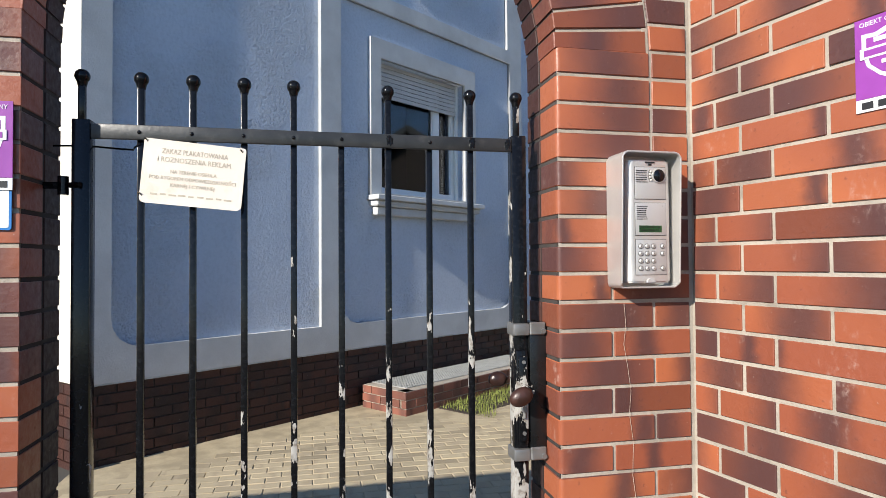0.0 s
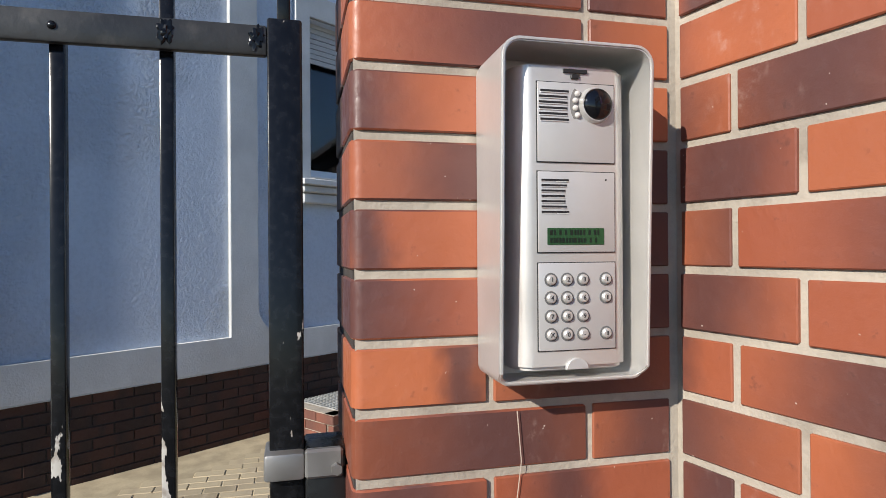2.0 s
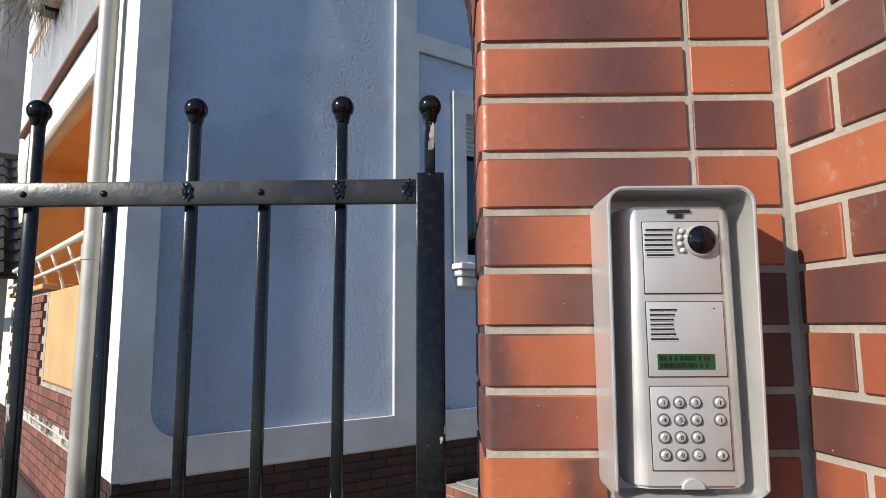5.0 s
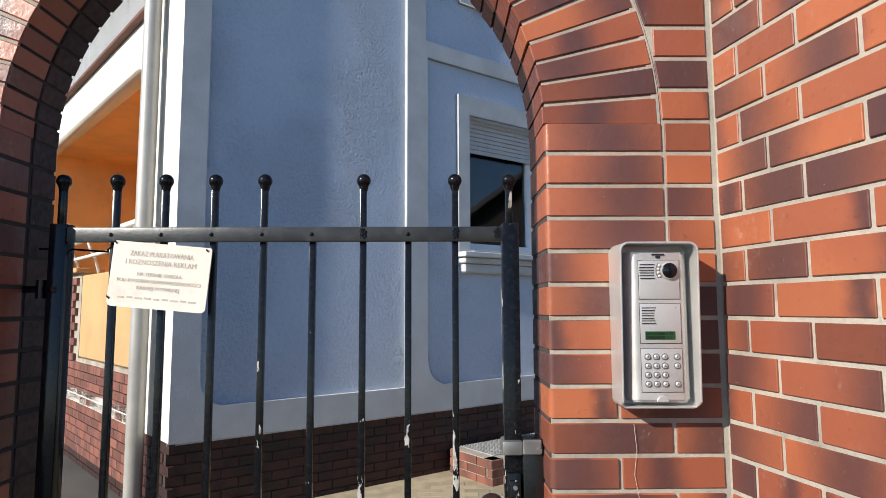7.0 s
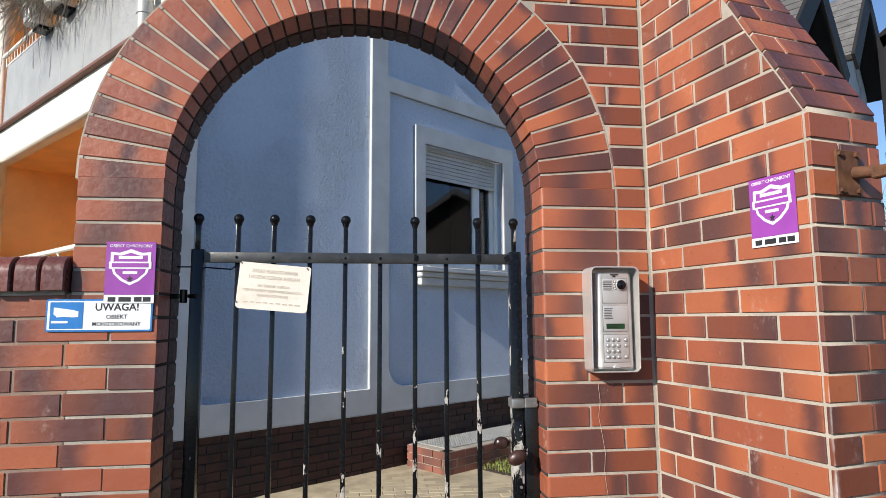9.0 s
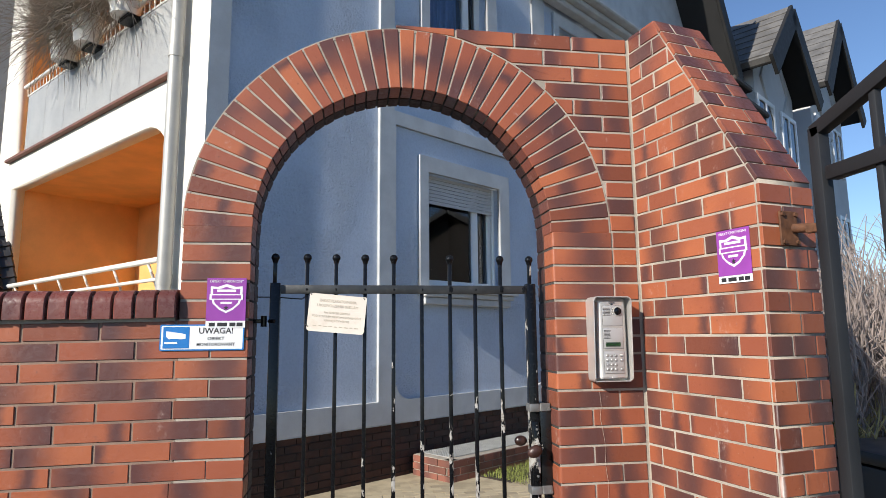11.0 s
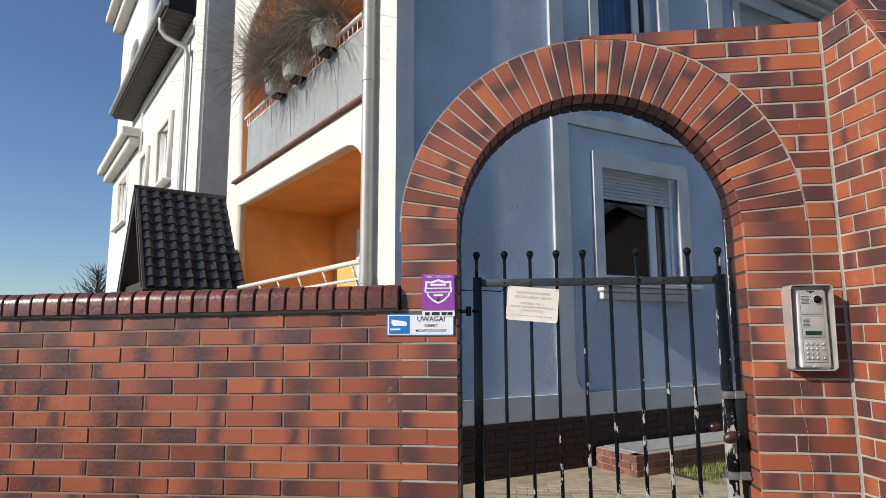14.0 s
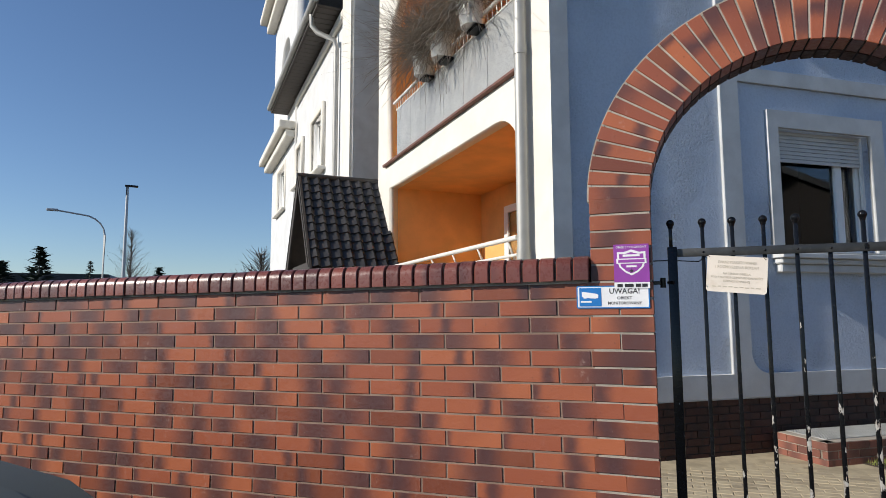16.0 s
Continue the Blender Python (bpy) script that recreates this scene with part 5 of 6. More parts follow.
for x, y, n, rx, h, mat_, nm, lab in ((2.9, 1.9, 3000, 1.0, 2.5, REDTWIG, "bare_shrub", "tangled bare reddish shrub behind the driveway gate"),
                                      (2.4, 1.1, 2600, 0.9, 1.25, YELLOWTWIG, "dry_grass_clump", "clump of dry yellow grass behind the driveway gate"),
                                      (5.4, 3.0, 3000, 1.8, 2.8, REDTWIG, "bare_shrub", "tall bare reddish shrub by the row houses")):
    ob = part(nm, thicket(n, rx, rx * 0.8, h, 0.009, int(x * 10)), mat_, None, at=Matrix.Translation((x, y, GZ)))
    tagged(ob, lab, "shrub", kind="stuff")
birch = thing("birch_tree", "bare birch with pale crooked limbs among the shrubs", "tree", Matrix.Translation((3.4, 2.0, GZ)))
part("trunk", bm_sweep([(0, 0, 0), (-0.05, 0.0, 0.7), (0.05, 0.05, 1.3), (0.25, 0.1, 1.9), (0.5, 0.1, 2.5), (0.7, 0.1, 3.2)], [0.07, 0.06, 0.055, 0.045, 0.035, 0.02], 10), BIRCH, birch)
for pts in ([(-0.02, 0, 1.0), (-0.5, -0.1, 1.25), (-0.9, -0.1, 1.2)], [(0.05, 0.05, 1.3), (0.5, 0.1, 1.5), (1.0, 0.1, 1.9)], [(-0.04, 0, 0.7), (-0.4, -0.2, 0.85), (-0.8, -0.3, 0.8)]):
    part("limb", bm_sweep(pts, [0.035, 0.025, 0.012], 8), BIRCH, birch)
part("crown", thicket(380, 0.7, 0.5, 2.0, 0.006, 77), REDTWIG, birch, "bare fine twigs", at=Matrix.Translation((0.2, 0, 1.0)))
BIN = plain("dark_plastic", (0.02, 0.022, 0.025), 0.45, 0, 0.1)
bin_ = thing("waste_bin", "dark plastic wheeled waste bin behind the driveway gate", "waste bin", Matrix.Translation((1.55, 0.35, GZ)))
bm = bm_box(0, 0, 0.46, 0.52, 0.52, 0.86, 0.03, 2)
for v in bm.verts:
    k = 0.86 + 0.14 * v.co.z / 0.9
    v.co.x, v.co.y = v.co.x * k, v.co.y * k
part("body", bm, BIN, bin_)
part("lid", bm_box(0, -0.02, 0.93, 0.56, 0.60, 0.07, 0.025, 2), BIN, bin_)
part("handle", bm_tube((-0.22, 0.32, 0.88), (0.22, 0.32, 0.88), 0.015), BIN, bin_)
for x in (-0.23, 0.23):
    part("wheel", bm_tube((x - 0.025, 0.24, 0.09), (x + 0.025, 0.24, 0.09), 0.09, segments=18), BIN, bin_)

# ---- street lamps and trees far off ----
EYE_16 = Vector((-1.58, -2.74, 1.36))


def far(dx, dy, distance):
    return Vector((EYE_16.x + dx * distance, EYE_16.y + dy * distance, GZ))


LAMP = plain("lamp_steel", (0.42, 0.43, 0.44), 0.5, 0.4, 0.08)
p = far(-0.754, 0.656, 52)
lamp = thing("street_lamp", "grey steel street lamp with a curved arm", "street lamp", Matrix.Translation(p))
side = Vector((-0.656, -0.754, 0))
curve = [Vector((0, 0, 0)), Vector((0, 0, 7.3))] + [Vector((0, 0, 7.3)) + side * (1.0 - math.cos(a)) * 1.6 + Vector((0, 0, 1.45 * math.sin(a))) for a in (radians(18 * k) for k in range(1, 6))] + [side * 3.1 + Vector((0, 0, 8.95))]
part("pole", bm_sweep(curve, [0.11, 0.085] + [0.06] * 6, 10), LAMP, lamp)
hd = bm_box(0, 0, 0, 0.75, 0.32, 0.18, 0.06, 2)
bmesh.ops.transform(hd, matrix=Matrix.Translation(side * 3.4 + Vector((0, 0, 8.97))) @ Matrix.Rotation(math.atan2(side.y, side.x), 4, "Z"), verts=hd.verts[:])
part("head", hd, LAMP, lamp, "flat lamp head")
p = far(-0.737, 0.676, 48)
lamp = thing("street_lamp", "straight grey steel street lamp with a flat head", "street lamp", Matrix.Translation(p))
part("pole", bm_sweep([(0, 0, 0), (0, 0, 10.4)], [0.14, 0.09], 12), LAMP, lamp)
hd = join(bm_box(-0.25, 0, 10.45, 0.85, 0.34, 0.12, 0.04, 2), bm_box(0.02, 0, 10.1, 0.16, 0.16, 0.7, 0.03))
bmesh.ops.transform(hd, matrix=Matrix.Rotation(math.atan2(side.y, side.x) + math.pi, 4, "Z") @ Matrix.Scale(-1, 4, (1, 0, 0)), verts=hd.verts[:])
bmesh.ops.recalc_face_normals(hd, faces=hd.faces[:])
part("head", hd, BLACK_PAINT, lamp, "dark flat lamp head")
NEEDLES = plain("dark_needles", (0.018, 0.035, 0.022), 0.9, 0, 0.3, 3.0)
BARK = plain("grey_bark", (0.16, 0.14, 0.12), 0.9, 0, 0.25, 6.0)


def conifer(at, height, width, seed, label):
    rng = random.Random(seed)
    t = thing("conifer", label, "tree", Matrix.Translation(at))
    part("trunk", bm_sweep([(0, 0, 0), (0, 0, height)], [height * 0.02, 0.03], 8), BARK, t)
    bm = bmesh.new()
    for k in range(420):
        h = rng.random() ** 0.8
        r = width * (1 - h) * rng.uniform(0.3, 1.15) + 0.08
        a = rng.uniform(0, 6.283)
        c = Vector((r * math.cos(a), r * math.sin(a), height * (0.12 + 0.88 * h) - r * 0.15))
        l = width * 0.20 * rng.uniform(0.5, 1.3)
        out = Vector((math.cos(a), math.sin(a), rng.uniform(-0.4, 0.5))) * l
        up = Vector((-math.sin(a), math.cos(a), rng.uniform(-0.3, 0.3))) * l * 0.45
        bm.faces.new([bm.verts.new(c - out * 0.6), bm.verts.new(c - up * 0.9), bm.verts.new(c + out), bm.verts.new(c + up)])
    part("crown", bm, NEEDLES, t, "dark green needles", smooth=False)


def bare_tree(at, height, width, seed, label):
    t = thing("bare_tree", label, "tree", Matrix.Translation(at))
    rng = random.Random(seed)
    part("trunk", bm_sweep([(0, 0, 0), (0.05, 0, height * 0.4), (0, 0.05, height * 0.95)], [height * 0.018, height * 0.012, 0.02], 8), BARK, t)
    bm = bmesh.new()
    for k in range(260):
        h = rng.uniform(0.25, 0.95)
        p, a = Vector((0, 0, height * h)), rng.uniform(0, 6.283)
        l = width * rng.uniform(0.4, 1.0) * (1.15 - h)
        d = Vector((math.cos(a), math.sin(a), rng.uniform(0.3, 1.2))) * l * 0.4
        prev = None
        for s_ in range(4):
            r = 0.03 * (1 - s_ / 4.4)
            ring = [bm.verts.new(p + Vector((r * math.cos(j * 2.094), r * math.sin(j * 2.094), 0))) for j in range(3)]
            if prev:
                for j in range(3):
                    bm.faces.new((prev[j], prev[(j + 1) % 3], ring[(j + 1) % 3], ring[j]))
            prev = ring
            p = p + d
            d = d * 0.8 + Vector((rng.gauss(0, 0.3), rng.gauss(0, 0.3), rng.gauss(-0.1, 0.25))) * l * 0.25
    part("crown", bm, BARK, t, "fine bare branches")


conifer(far(-0.802, 0.597, 90), 9.6, 3.8, 11, "dark green conifer far down the street")
conifer(far(-0.828, 0.561, 95), 8.0, 4.5, 12, "broad dark conifer far down the street")
conifer(far(-0.7646, 0.6445, 80), 7.4, 1.4, 13, "slender young spruce far down the street")
conifer(far(-0.704, 0.710, 85), 7.2, 2.6, 14, "round dark conifer far down the street")
bare_tree(far(-0.731, 0.682, 75), 11.0, 4.0, 15, "tall bare tree far down the street")
bare_tree(far(-0.594, 0.804, 40), 5.4, 3.2, 16, "bare tree behind the tower")
bare_tree(far(-0.845, 0.535, 80), 8.5, 4.5, 17, "bare tree far down the street")
cottage = thing("far_cottage", "low dark-roofed cottage far down the street", "house", Matrix.Translation(far(-0.802, 0.597, 105)) @ Matrix.Rotation(radians(40), 4, "Z"))
part("wall", bm_box(0, 0, 2.2, 22, 8, 4.8), PALE, cottage, smooth=False)
part("roof", bm_prism([(-11.5, 4.6), (11.5, 4.6), (9.5, 7.0), (-9.5, 7.0)], -4.4, 4.4), ROOF_BLACK, cottage, "dark roof", smooth=False)
part("chimney", bm_box(-6, 0, 7.3, 0.7, 0.7, 1.6), BRICK_DARK, cottage, smooth=False)

# ---- parked car beside the low wall ----
CAR_PAINT = plain("car_paint_grey_green", (0.085, 0.092, 0.078), 0.42, 0.2, 0.06, 3.0, 200.0, 0.02)
CAR_GLASS = plain("tinted_car_glass", (0.012, 0.014, 0.015), 0.06, 0, 0.05)
TYRE = plain("tyre_rubber", (0.02, 0.02, 0.02), 0.85, 0, 0.2, 10.0)
LAMP_LENS = plain("headlamp_lens", (0.62, 0.64, 0.66), 0.12, 0.3, 0.05)


def parked_car(x_front, y_near):
    """A hatchback that stands along the wall, nose towards +x, near side at y_near."""
    m = Matrix.Translation((x_front, y_near, GROUND_Z))
    car = thing("car", "dark grey-green parked hatchback beside the low brick wall", "car", m)
    body = [(0.0, 0.30), (0.0, 0.62), (-0.07, 0.86), (-0.28, 0.945), (-1.02, 1.03), (-3.95, 1.04), (-4.06, 0.62), (-4.0, 0.28)]
    part("body", bm_prism(body, -1.68, 0.0, 0.055), CAR_PAINT, car, "glossy grey-green body")
    part("bonnet", bm_prism([(-0.20, 0.93), (-0.30, 0.957), (-1.0, 1.040), (-1.0, 1.0)], -1.50, -0.17, 0.006), CAR_PAINT, car)
    part("window_band", bm_prism([(-1.03, 1.02), (-1.74, 1.43), (-3.30, 1.45), (-3.88, 1.03)], -1.53, -0.15, 0.04), CAR_GLASS, car, "dark tinted windows")
    part("roof", bm_prism([(-1.72, 1.42), (-1.90, 1.48), (-3.20, 1.49), (-3.42, 1.42)], -1.49, -0.19, 0.025), CAR_PAINT, car)
    part("bumper", bm_box(0.0, -0.84, 0.46, 0.12, 1.60, 0.22, 0.04), TYRE, car, "black plastic bumper")
    for y in (-1.40, -0.28):
        part("headlight", bm_box(-0.06, y, 0.76, 0.16, 0.30, 0.13, 0.03), LAMP_LENS, car, "clear headlight")
        part("wiper", bm_sweep([(-0.98, y - 0.02, 1.055), (-1.10, y - 0.30 if y < -1 else y - 0.55, 1.10)], 0.009, 6), TYRE, car)
    for y in (-1.78, 0.10):
        part("wing_mirror", bm_box(-1.28, y, 1.10, 0.12, 0.20, 0.13, 0.03), TYRE, car, "black wing mirror")
    for x in (-0.78, -3.25):
        for y in (-1.69, -0.17):
            wheel = part("wheel", bm_tube((x, y, 0.30), (x, y + 0.18, 0.30), 0.30, segments=28), TYRE, car, "black tyre")
            part("rim", bm_tube((x, y - 0.004, 0.30), (x, y + 0.184, 0.30), 0.19, segments=20), STEEL, wheel, "dull steel rim")
    return car


parked_car(-3.12, -1.24)


# ---- brickwork, piece by piece ----
H = COURSE - JOINT


def tag_along(me, shift=0.0):
    """Note for every corner how far along its brick it lies."""
    at = me.attributes.new("along", "FLOAT", "POINT")
    at.data.foreach_set("value", [v.co.x - shift for v in me.vertices])
    return me


def brick_at(parent, frame_m, x0, x1, z0, depth=0.11, y=0.0, h=H, material=None):
    return lay(parent, frame_m @ Matrix.Translation(((x0 + x1) / 2, y, z0 + h / 2)), x1 - x0, h, depth, material)


def cut_brick(parent, frame_m, poly, depth=0.11, material=None):
    """A brick cut to a polygon, with its own middle as origin."""
    if len(poly) < 3 or size(poly) < 0.0006:
        return
    cx, cz = sum(p[0] for p in poly) / len(poly), sum(p[1] for p in poly) / len(poly)
    bm = bm_prism([(x - cx, z - cz) for x, z in poly], random.uniform(-0.001, 0.001), depth, 0.0022)
    me = tag_along(mesh_of(bm, "brick", material or BRICK))
    part("brick", me, None, parent, at=frame_m @ Matrix.Translation((cx, 0, cz)))


def stuff_bricks(name, boxes, parent, material, at):
    """Many plain bricks in one mesh: boxes of x0, x1, y0, y1, z0, z1."""
    verts, faces, along = [], [], []
    for x0, x1, y0, y1, z0, z1 in boxes:
        k = len(verts)
        verts += [(x0, y0, z0), (x1, y0, z0), (x1, y0, z1), (x0, y0, z1), (x0, y1, z0), (x1, y1, z0), (x1, y1, z1), (x0, y1, z1)]
        faces += [tuple(k + i for i in f) for f in ((0, 1, 2, 3), (5, 4, 7, 6), (4, 0, 3, 7), (1, 5, 6, 2), (3, 2, 6, 7), (4, 5, 1, 0))]
        h_ = (x1 - x0) / 2
        along += [-h_, h_, h_, -h_] * 2
    me = bpy.data.meshes.new(name)
    me.from_pydata(verts, [], faces)
    me.attributes.new("along", "FLOAT", "POINT").data.foreach_set("value", along)
    me.materials.append(material)
    return tagged(part(name, me, None, parent, at=at), kind="stuff")


I4 = Matrix.Identity(4)
RING_FROM = Z_JOINT - COURSE
row_z = [Z_JOINT + (k - 24) * COURSE + JOINT / 2 for k in range(42)]
# low wall and left jamb
rest = []
for k, z in enumerate(row_z):
    if z + H > COPING_Z + 0.001:
        break
    x = JAMB_L - 0.0
    w = 0.272 if k % 2 else 0.145
    while x > -8.9:
        x0 = x - w + JOINT
        if x > -5.45:
            brick_at(wall_left if (x0 + x) / 2 < -1.86 else wall_gate, I4, x0, x, z, material=BRICK_LOW)
        else:
            rest.append((x0, x, 0.0, 0.05, z, z + H))
        x, w = x - w, 0.268
stuff_bricks("far_bricks", rest, wall_left, BRICK_LOW, I4)
NOSED = {}


def nosed(x0, x1, z, depth=0.11, r=0.013):
    """A jamb brick with a rounded outer edge."""
    w = round(x1 - x0, 3)
    if w not in NOSED:
        bm = bmesh.new()
        plan = [(-w / 2 + r - r * math.sin(radians(t)), r - r * math.cos(radians(t))) for t in (0, 22, 45, 68, 90)] + [(-w / 2, depth), (w / 2, depth), (w / 2, 0.0)]
        lo, hi = [bm.verts.new((x, y, -H / 2)) for x, y in plan], [bm.verts.new((x, y, H / 2)) for x, y in plan]
        for i in range(len(plan)):
            j = (i + 1) % len(plan)
            bm.faces.new((lo[i], lo[j], hi[j], hi[i]))
        top_face, low_face = bm.faces.new(hi), bm.faces.new(lo[::-1])
        bmesh.ops.recalc_face_normals(bm, faces=bm.faces[:])
        bmesh.ops.bevel(bm, geom=list(top_face.edges) + list(low_face.edges), offset=0.002, segments=1, affect="EDGES")
        NOSED[w] = tag_along(mesh_of(bm, "brick", BRICK, True))
    part("brick", NOSED[w], None, wall_gate, at=Matrix.Translation(((x0 + x1) / 2, random.uniform(-0.001, 0.001), z + H / 2)))


# jambs: the ring's courses above, running bond below; inner bricks along the reveals
for k, z in enumerate(row_z):
    if z + H > SPRING + 0.012:
        break
    if z + H > COPING_Z + 0.001:
        brick_at(wall_gate, I4, JAMB_L - 0.257, JAMB_L, z)
    if z > RING_FROM - 0.02:
        nosed(JAMB_R, JAMB_R + 0.265, z)
        brick_at(wall_gate, I4, JAMB_R + 0.275, -0.010, z)
    elif k % 2:
        nosed(JAMB_R, JAMB_R + 0.267, z)
        brick_at(wall_gate, I4, JAMB_R + 0.277, -0.010, z)
    else:
        nosed(JAMB_R, JAMB_R + 0.147, z)
        brick_at(wall_gate, I4, JAMB_R + 0.157, -0.010, z)
    # inner bricks in brown clinker, dark enough to carry the reveal's shade
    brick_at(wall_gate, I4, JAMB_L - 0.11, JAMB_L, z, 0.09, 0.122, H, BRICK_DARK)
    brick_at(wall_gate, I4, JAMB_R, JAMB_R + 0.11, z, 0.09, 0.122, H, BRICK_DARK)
# voussoirs
COUNT = 39
for k in range(COUNT):
    a = 180 * (k + 0.5) / COUNT
    half_in = math.pi * R_IN / COUNT / 2 - JOINT * 0.42
    half_out = math.pi * R_OUT / COUNT / 2 - JOINT * 0.42
    m = Matrix.Translation((ARCH_X, 0, SPRING)) @ Matrix.Rotation(radians(-a), 4, "Y")
    mid = (R_IN + R_OUT) / 2
    dr = 0.1315
    # back ring in brown clinker too, the soffit's shade put into its colour
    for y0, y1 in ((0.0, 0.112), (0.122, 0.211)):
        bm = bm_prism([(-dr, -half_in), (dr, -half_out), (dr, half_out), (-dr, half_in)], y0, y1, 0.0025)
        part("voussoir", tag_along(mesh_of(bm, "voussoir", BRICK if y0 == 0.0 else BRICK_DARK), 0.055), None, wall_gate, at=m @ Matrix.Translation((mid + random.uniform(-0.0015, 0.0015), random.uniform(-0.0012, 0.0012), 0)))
bed = plate("bed_joint", MORTAR, arc(R_OUT + 0.006, 0, 180, 60) + arc(R_OUT - 0.01, 180, 0, 60), [], 0.002, THIN - 0.006)
part("bed_joint", bed, None, wall_gate, "pale mortar bed over the arch")


# dark bed behind the reveal and soffit bricks; its colour holds shade and staining
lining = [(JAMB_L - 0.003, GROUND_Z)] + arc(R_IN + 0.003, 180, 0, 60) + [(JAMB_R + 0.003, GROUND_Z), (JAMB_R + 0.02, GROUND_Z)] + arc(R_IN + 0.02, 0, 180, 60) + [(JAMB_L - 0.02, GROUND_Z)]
part("reveal_bed", plate("reveal_bed", MORTAR_DARK, lining, [], 0.012, THIN - 0.007), None, wall_gate, "dark stained mortar with the reveal's shade in its colour")


# spandrel between the arch and the corner
def beyond_ring(x, z):
    return (R_OUT + 0.010) - math.hypot(x - ARCH_X, z - SPRING)


for k, z in enumerate(row_z):
    if z + H <= SPRING + 0.012 or z > TOP - 0.02:
        continue
    x, w = -0.010, (LENGTH / 2 if k % 2 else LENGTH)
    while x > ARCH_X:
        poly = [(x - w + JOINT, z), (x, z), (x, min(z + H, TOP)), (x - w + JOINT, min(z + H, TOP))]
        poly = cut(poly, below=beyond_ring)
        cut_brick(wall_gate, I4, poly)
        x, w = x - w, LENGTH
# coping of rounded bricks on the low wall
prof = [(-0.034, 0.004), (-0.034, 0.062)] + [(-0.034 + 0.05 * (1 - math.cos(radians(t))), 0.062 + 0.05 * math.sin(radians(t))) for t in (22.5, 45, 67.5, 90)] + [(DEPTH + 0.03, 0.112), (DEPTH + 0.03, 0.004)]
bm = bmesh.new()
w2 = 0.0335
ends = []
for x, e in ((-w2, 0.004), (-w2 + 0.004, 0.0), (w2 - 0.004, 0.0), (w2, 0.004)):
    ends.append([bm.verts.new((x, y + (e if y < 0 else -e if y > 0.2 else 0), z - (e if z > 0.05 else 0))) for y, z in prof])
for a, b in zip(ends, ends[1:]):
    for i in range(len(prof)):
        j = (i + 1) % len(prof)
        bm.faces.new((a[i], b[i], b[j], a[j]))
bm.faces.new(ends[0]), bm.faces.new(ends[-1][::-1])
bmesh.ops.recalc_face_normals(bm, faces=bm.faces[:])
coping_me = tag_along(mesh_of(bm, "coping_brick", COPING, True))
x, k = ARCH_X - R_OUT - 0.036, 0
while x > -8.9:
    part("coping_brick", coping_me, None, wall_left, at=Matrix.Translation((x, random.uniform(-0.003, 0.003), COPING_Z + 0.004 + random.uniform(-0.0015, 0.0015))) @ pose(0, 0, 0, random.uniform(-0.6, 0.6), 0, random.uniform(-0.5, 0.5)))
    x -= 0.0755
part("coping_bed", bm_box((ARCH_X - R_OUT - 9.0) / 2, DEPTH / 2, COPING_Z + 0.045, 9.0 - 1.895, DEPTH + 0.02, 0.10), MORTAR, wall_left)

# the pier: side, end and sloping top
SL = Vector((RET_LEN - RET_PEAK, 0, RET_LOW - TOP - 0.008))
sl_len, sl_ang = SL.length, math.atan2(-SL.z, SL.x)


def over_slope(x, z):
    """Above zero beyond the sloping top."""
    edge_z = TOP + 0.008 if x < RET_PEAK else TOP + 0.008 + (x - RET_PEAK) * SL.z / SL.x
    return z - edge_z + 0.022 / math.cos(sl_ang) * (0.9 if x > RET_PEAK else 0.05)


for k, z in enumerate(row_z):
    if z > TOP:
        break
    cuts = (0.006, 0.160, 0.380, RET_LEN - 0.011) if k % 2 else (0.006, 0.084, 0.247, 0.504, RET_LEN - 0.011)
    for x, x1 in zip(cuts, [c - JOINT for c in cuts[1:]]):
        poly = [(x, z), (x1, z), (x1, min(z + H, TOP + 0.004)), (x, min(z + H, TOP + 0.004))]
        if over_slope(x1, z + H) <= 0:
            brick_at(wall_return, I4, x, x1, z)
        else:
            cut_brick(wall_return, I4, cut(poly, below=over_slope))
M_END_LOCAL = M_RET.inverted() @ M_END
for k, z in enumerate(row_z):
    if z + H > RET_LOW:
        break
    cuts = (0.0, 0.152, RET_T) if k % 2 else (0.0, 0.105, 0.212, RET_T)
    for x0, x1 in zip(cuts, cuts[1:]):
        brick_at(wall_return, M_END_LOCAL, x0, x1 - (JOINT if x1 < RET_T else 0.0), z, 0.013)
M_SLOPE = Matrix.Translation((RET_PEAK, 0, TOP + 0.008)) @ Matrix.Rotation(sl_ang, 4, "Y")
# local frame on the slope: x across the pier, y into it, z down the slope
base = Matrix(((0, 0, 1, 0), (1, 0, 0, 0), (0, -1, 0, 0), (0, 0, 0, 1)))
rows = 12
pitch = sl_len / rows
for k in range(rows):
    for x0, x1 in (((0.0, 0.165), (0.175, RET_T)) if k % 2 else ((0.0, 0.078), (0.088, RET_T))):
        lay(wall_return, M_SLOPE @ base @ Matrix.Translation(((x0 + x1) / 2, 0, (k + 0.5) * pitch)), x1 - x0, pitch - JOINT * 0.8, 0.014)
for x0, x1 in ((0.0, 0.165), (0.175, RET_T)):
    for z0 in (0.0, 0.088):
        lay(wall_return, Matrix.Translation((z0 + 0.045, (x0 + x1) / 2, TOP + 0.008)) @ Matrix.Rotation(radians(90), 4, "Z") @ Matrix.Rotation(radians(-90), 4, "X"), x1 - x0, 0.080, 0.014)

BRICK_DULL = clinker("clinker_dull_red", (0.27, 0.105, 0.072), (0.22, 0.085, 0.06), (0.12, 0.055, 0.045), 0.09, 0.6, 0.7)
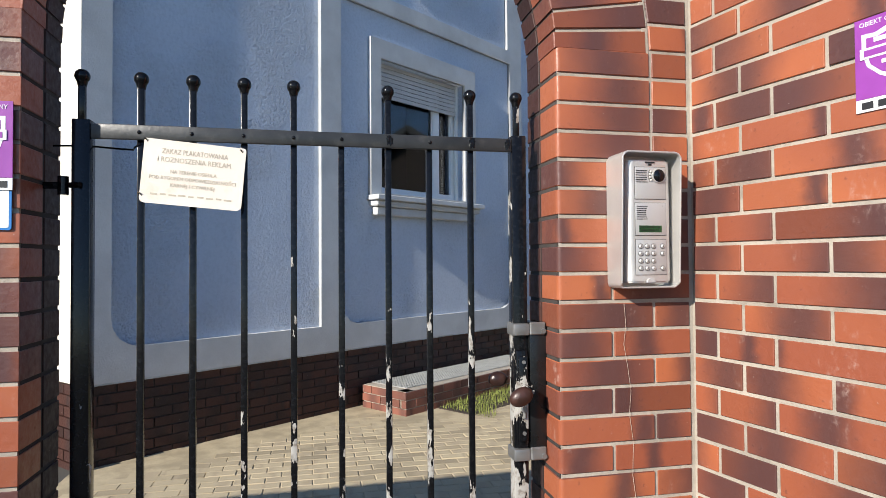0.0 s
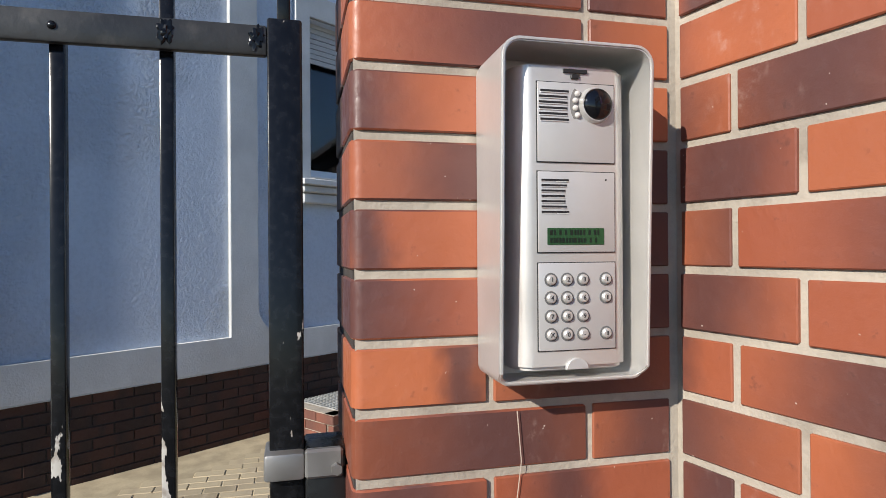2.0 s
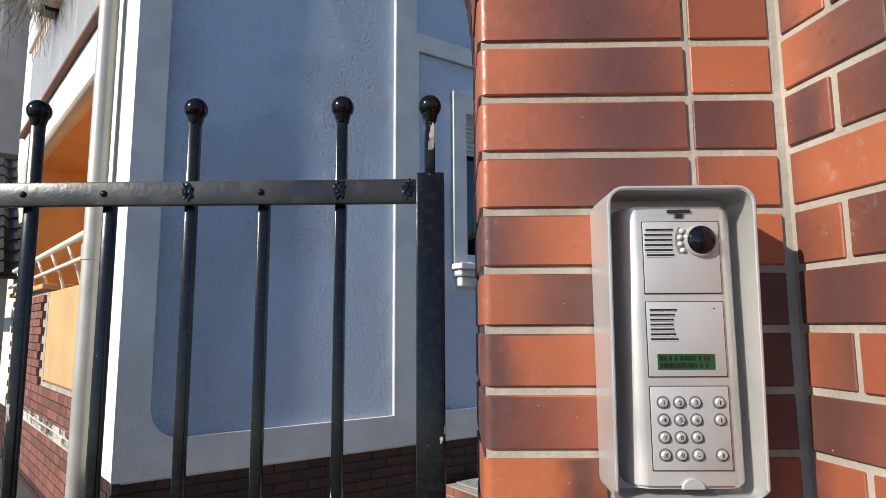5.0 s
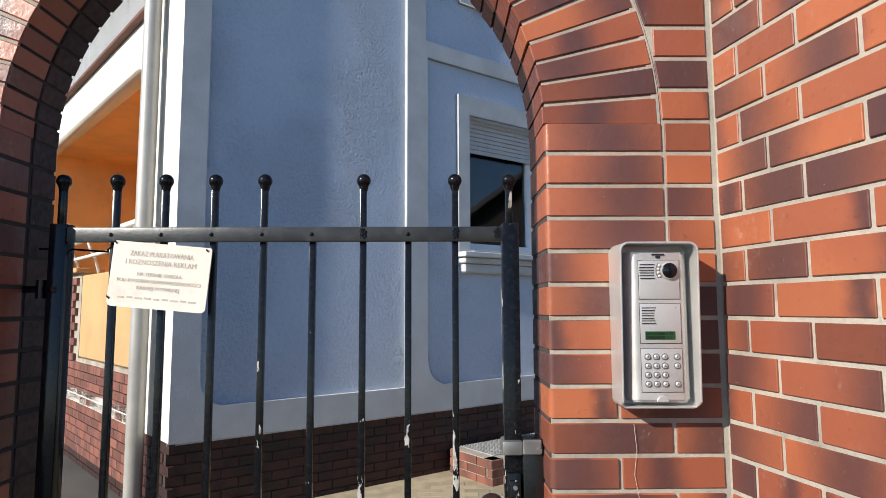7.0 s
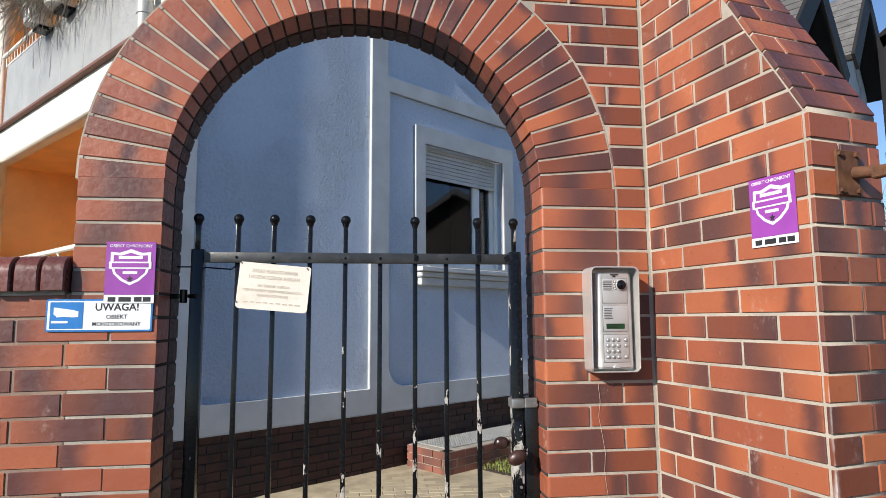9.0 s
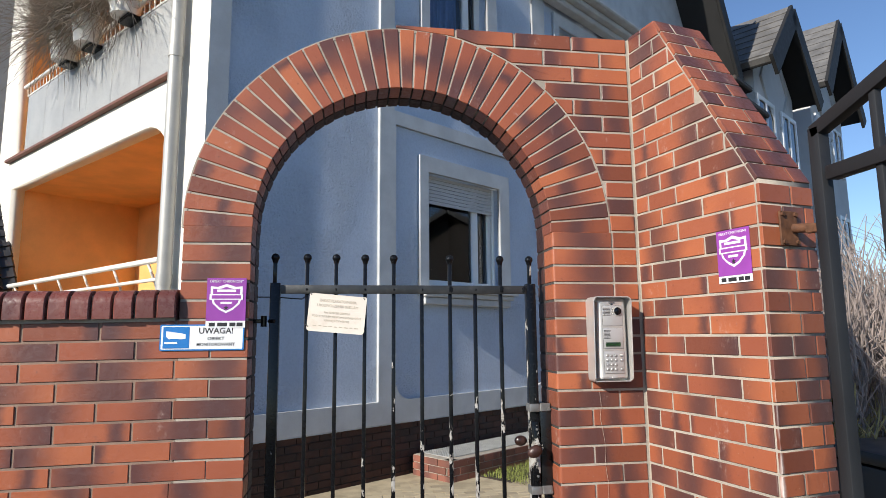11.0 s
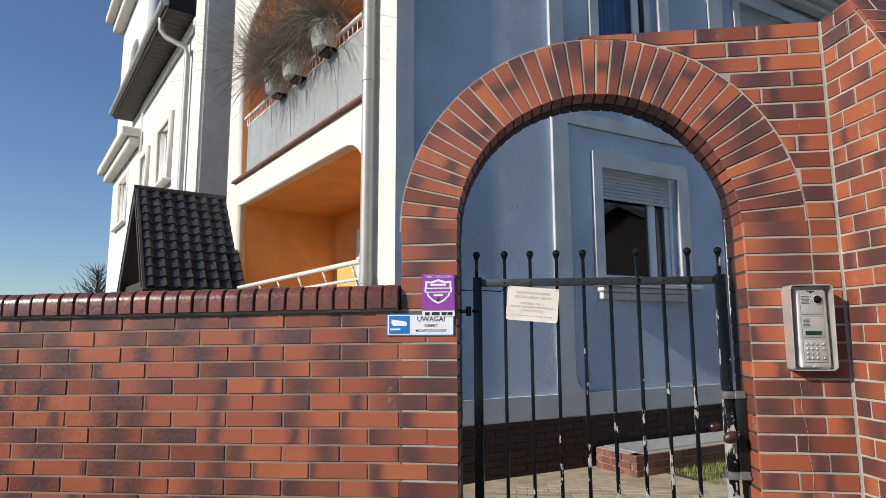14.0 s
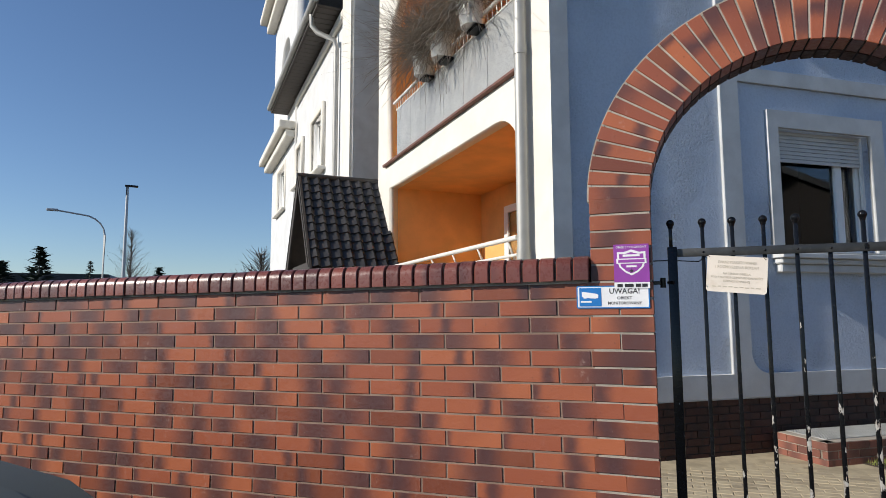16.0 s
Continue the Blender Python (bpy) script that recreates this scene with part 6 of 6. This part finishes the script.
# brown bricks of the house plinth, and of the light well
for k in range(8):
    z = 0.468 - (k + 1) * 0.0755
    x, w = 0.0, (0.126 if k % 2 else 0.252)
    while x < 6.6:
        brick_at(house, M_BLUE, x, x + w, z, 0.05, 0.052, 0.0655, BRICK_DARK)
        x, w = x + w + 0.010, 0.252
stuff_bricks("far_bricks", [(6.7 + j * 0.262 + (0.131 if k % 2 else 0), 6.952 + j * 0.262 + (0.131 if k % 2 else 0), 0.052, 0.1, 0.468 - (k + 1) * 0.0755, 0.468 - (k + 1) * 0.0755 + 0.0655) for k in range(8) for j in range(13)], house, BRICK_DARK, M_BLUE)
for k in range(3):
    z = GZ + k * 0.078
    x, w = WX0, (0.126 if k % 2 else 0.252)
    while x < WX1 - 0.1:
        brick_at(well, I4, x, min(x + w, WX1), z, 0.06, -WD, 0.068, BRICK_DULL)
        x, w = x + w + 0.010, 0.252
    M_SIDE = Matrix.Translation((WX0, 0, 0)) @ Matrix.Rotation(radians(-90), 4, "Z")
    x, w = 0.0, (0.252 if k % 2 else 0.126)
    while x < WD - 0.08:
        brick_at(well, M_SIDE, x, min(x + w, WD - 0.004), z, 0.06, -0.004, 0.068, BRICK_DULL)
        x, w = x + w + 0.010, 0.252
# parapet bricks of the lower loggia
boxes = []
for k in range(22):
    for j in range(19):
        x = 0.64 + j * 0.262 + (0.131 if k % 2 else 0)
        if x + 0.252 < 5.59 and (k < 11 or x > 3.0):
            boxes.append((x, x + 0.252, 0.0, -0.05, k * 0.079, k * 0.079 + 0.069))
stuff_bricks("parapet_bricks", boxes, house, BRICK_DULL, M_WHITE)
# setts of the yard
SETT = tag_along(mesh_of(bm_box(0, 0, 0, 0.194, 0.094, 0.03, 0.004), "sett", PAVER))
others, made = [], 0
for i in range(46):
    for j in range(24):
        x, y = -2.5 + j * 0.2 + (0.1 if i % 2 else 0), 0.36 + i * 0.1
        if y > 4.55 + 0.75 * x or x > 1.9:
            continue
        inner = M_BLUE.inverted() @ Vector((x, y, 0))
        if WX0 - 0.1 < inner.x and inner.y > -WD - 0.35:
            continue
        if made < 300 and y > 1.9 and x > -1.7:
            part("sett", SETT, None, pavement, at=Matrix.Translation((x, y, GZ + random.uniform(-0.001, 0.003))) @ pose(0, 0, 0, random.uniform(-0.8, 0.8), random.uniform(-0.8, 0.8), random.uniform(-0.8, 0.8)))
            made += 1
        else:
            others.append((x - 0.097, x + 0.097, y - 0.047, y + 0.047, GZ - 0.01, GZ + 0.014 + random.uniform(-0.001, 0.002)))
stuff_bricks("setts", others, pavement, PAVER, I4)
# lit plinth bricks under the white wall
stuff_bricks("plinth_bricks", [(j * 0.262 + (0.131 if k % 2 else 0), min(6.3, j * 0.262 + 0.252 + (0.131 if k % 2 else 0)), -0.006, -0.05, 0.468 - (k + 1) * 0.0755, 0.468 - (k + 1) * 0.0755 + 0.0655) for k in range(8) for j in range(24) if j * 0.262 + 0.14 < 6.3], house, BRICK_DARK, M_WHITE)
# a pale hairline crack under the intercom
line = [(-0.205, 1.186), (-0.200, 1.13), (-0.207, 1.08), (-0.196, 1.02), (-0.188, 0.96), (-0.193, 0.90), (-0.183, 0.82), (-0.186, 0.74), (-0.176, 0.66)]
crack = bmesh.new()
a = [crack.verts.new((x - 0.0004 - 0.0004 * (i % 2), -0.0034, z)) for i, (x, z) in enumerate(line)]
b = [crack.verts.new((x + 0.0004 + 0.0004 * ((i + 1) % 2), -0.0034, z)) for i, (x, z) in enumerate(line)]
for i in range(len(line) - 1):
    crack.faces.new((a[i], b[i], b[i + 1], a[i + 1]))
bmesh.ops.recalc_face_normals(crack, faces=crack.faces[:])
part("crack_fill", crack, plain("lime_crack", (0.50, 0.41, 0.33), 0.9), wall_gate, "pale hairline crack")
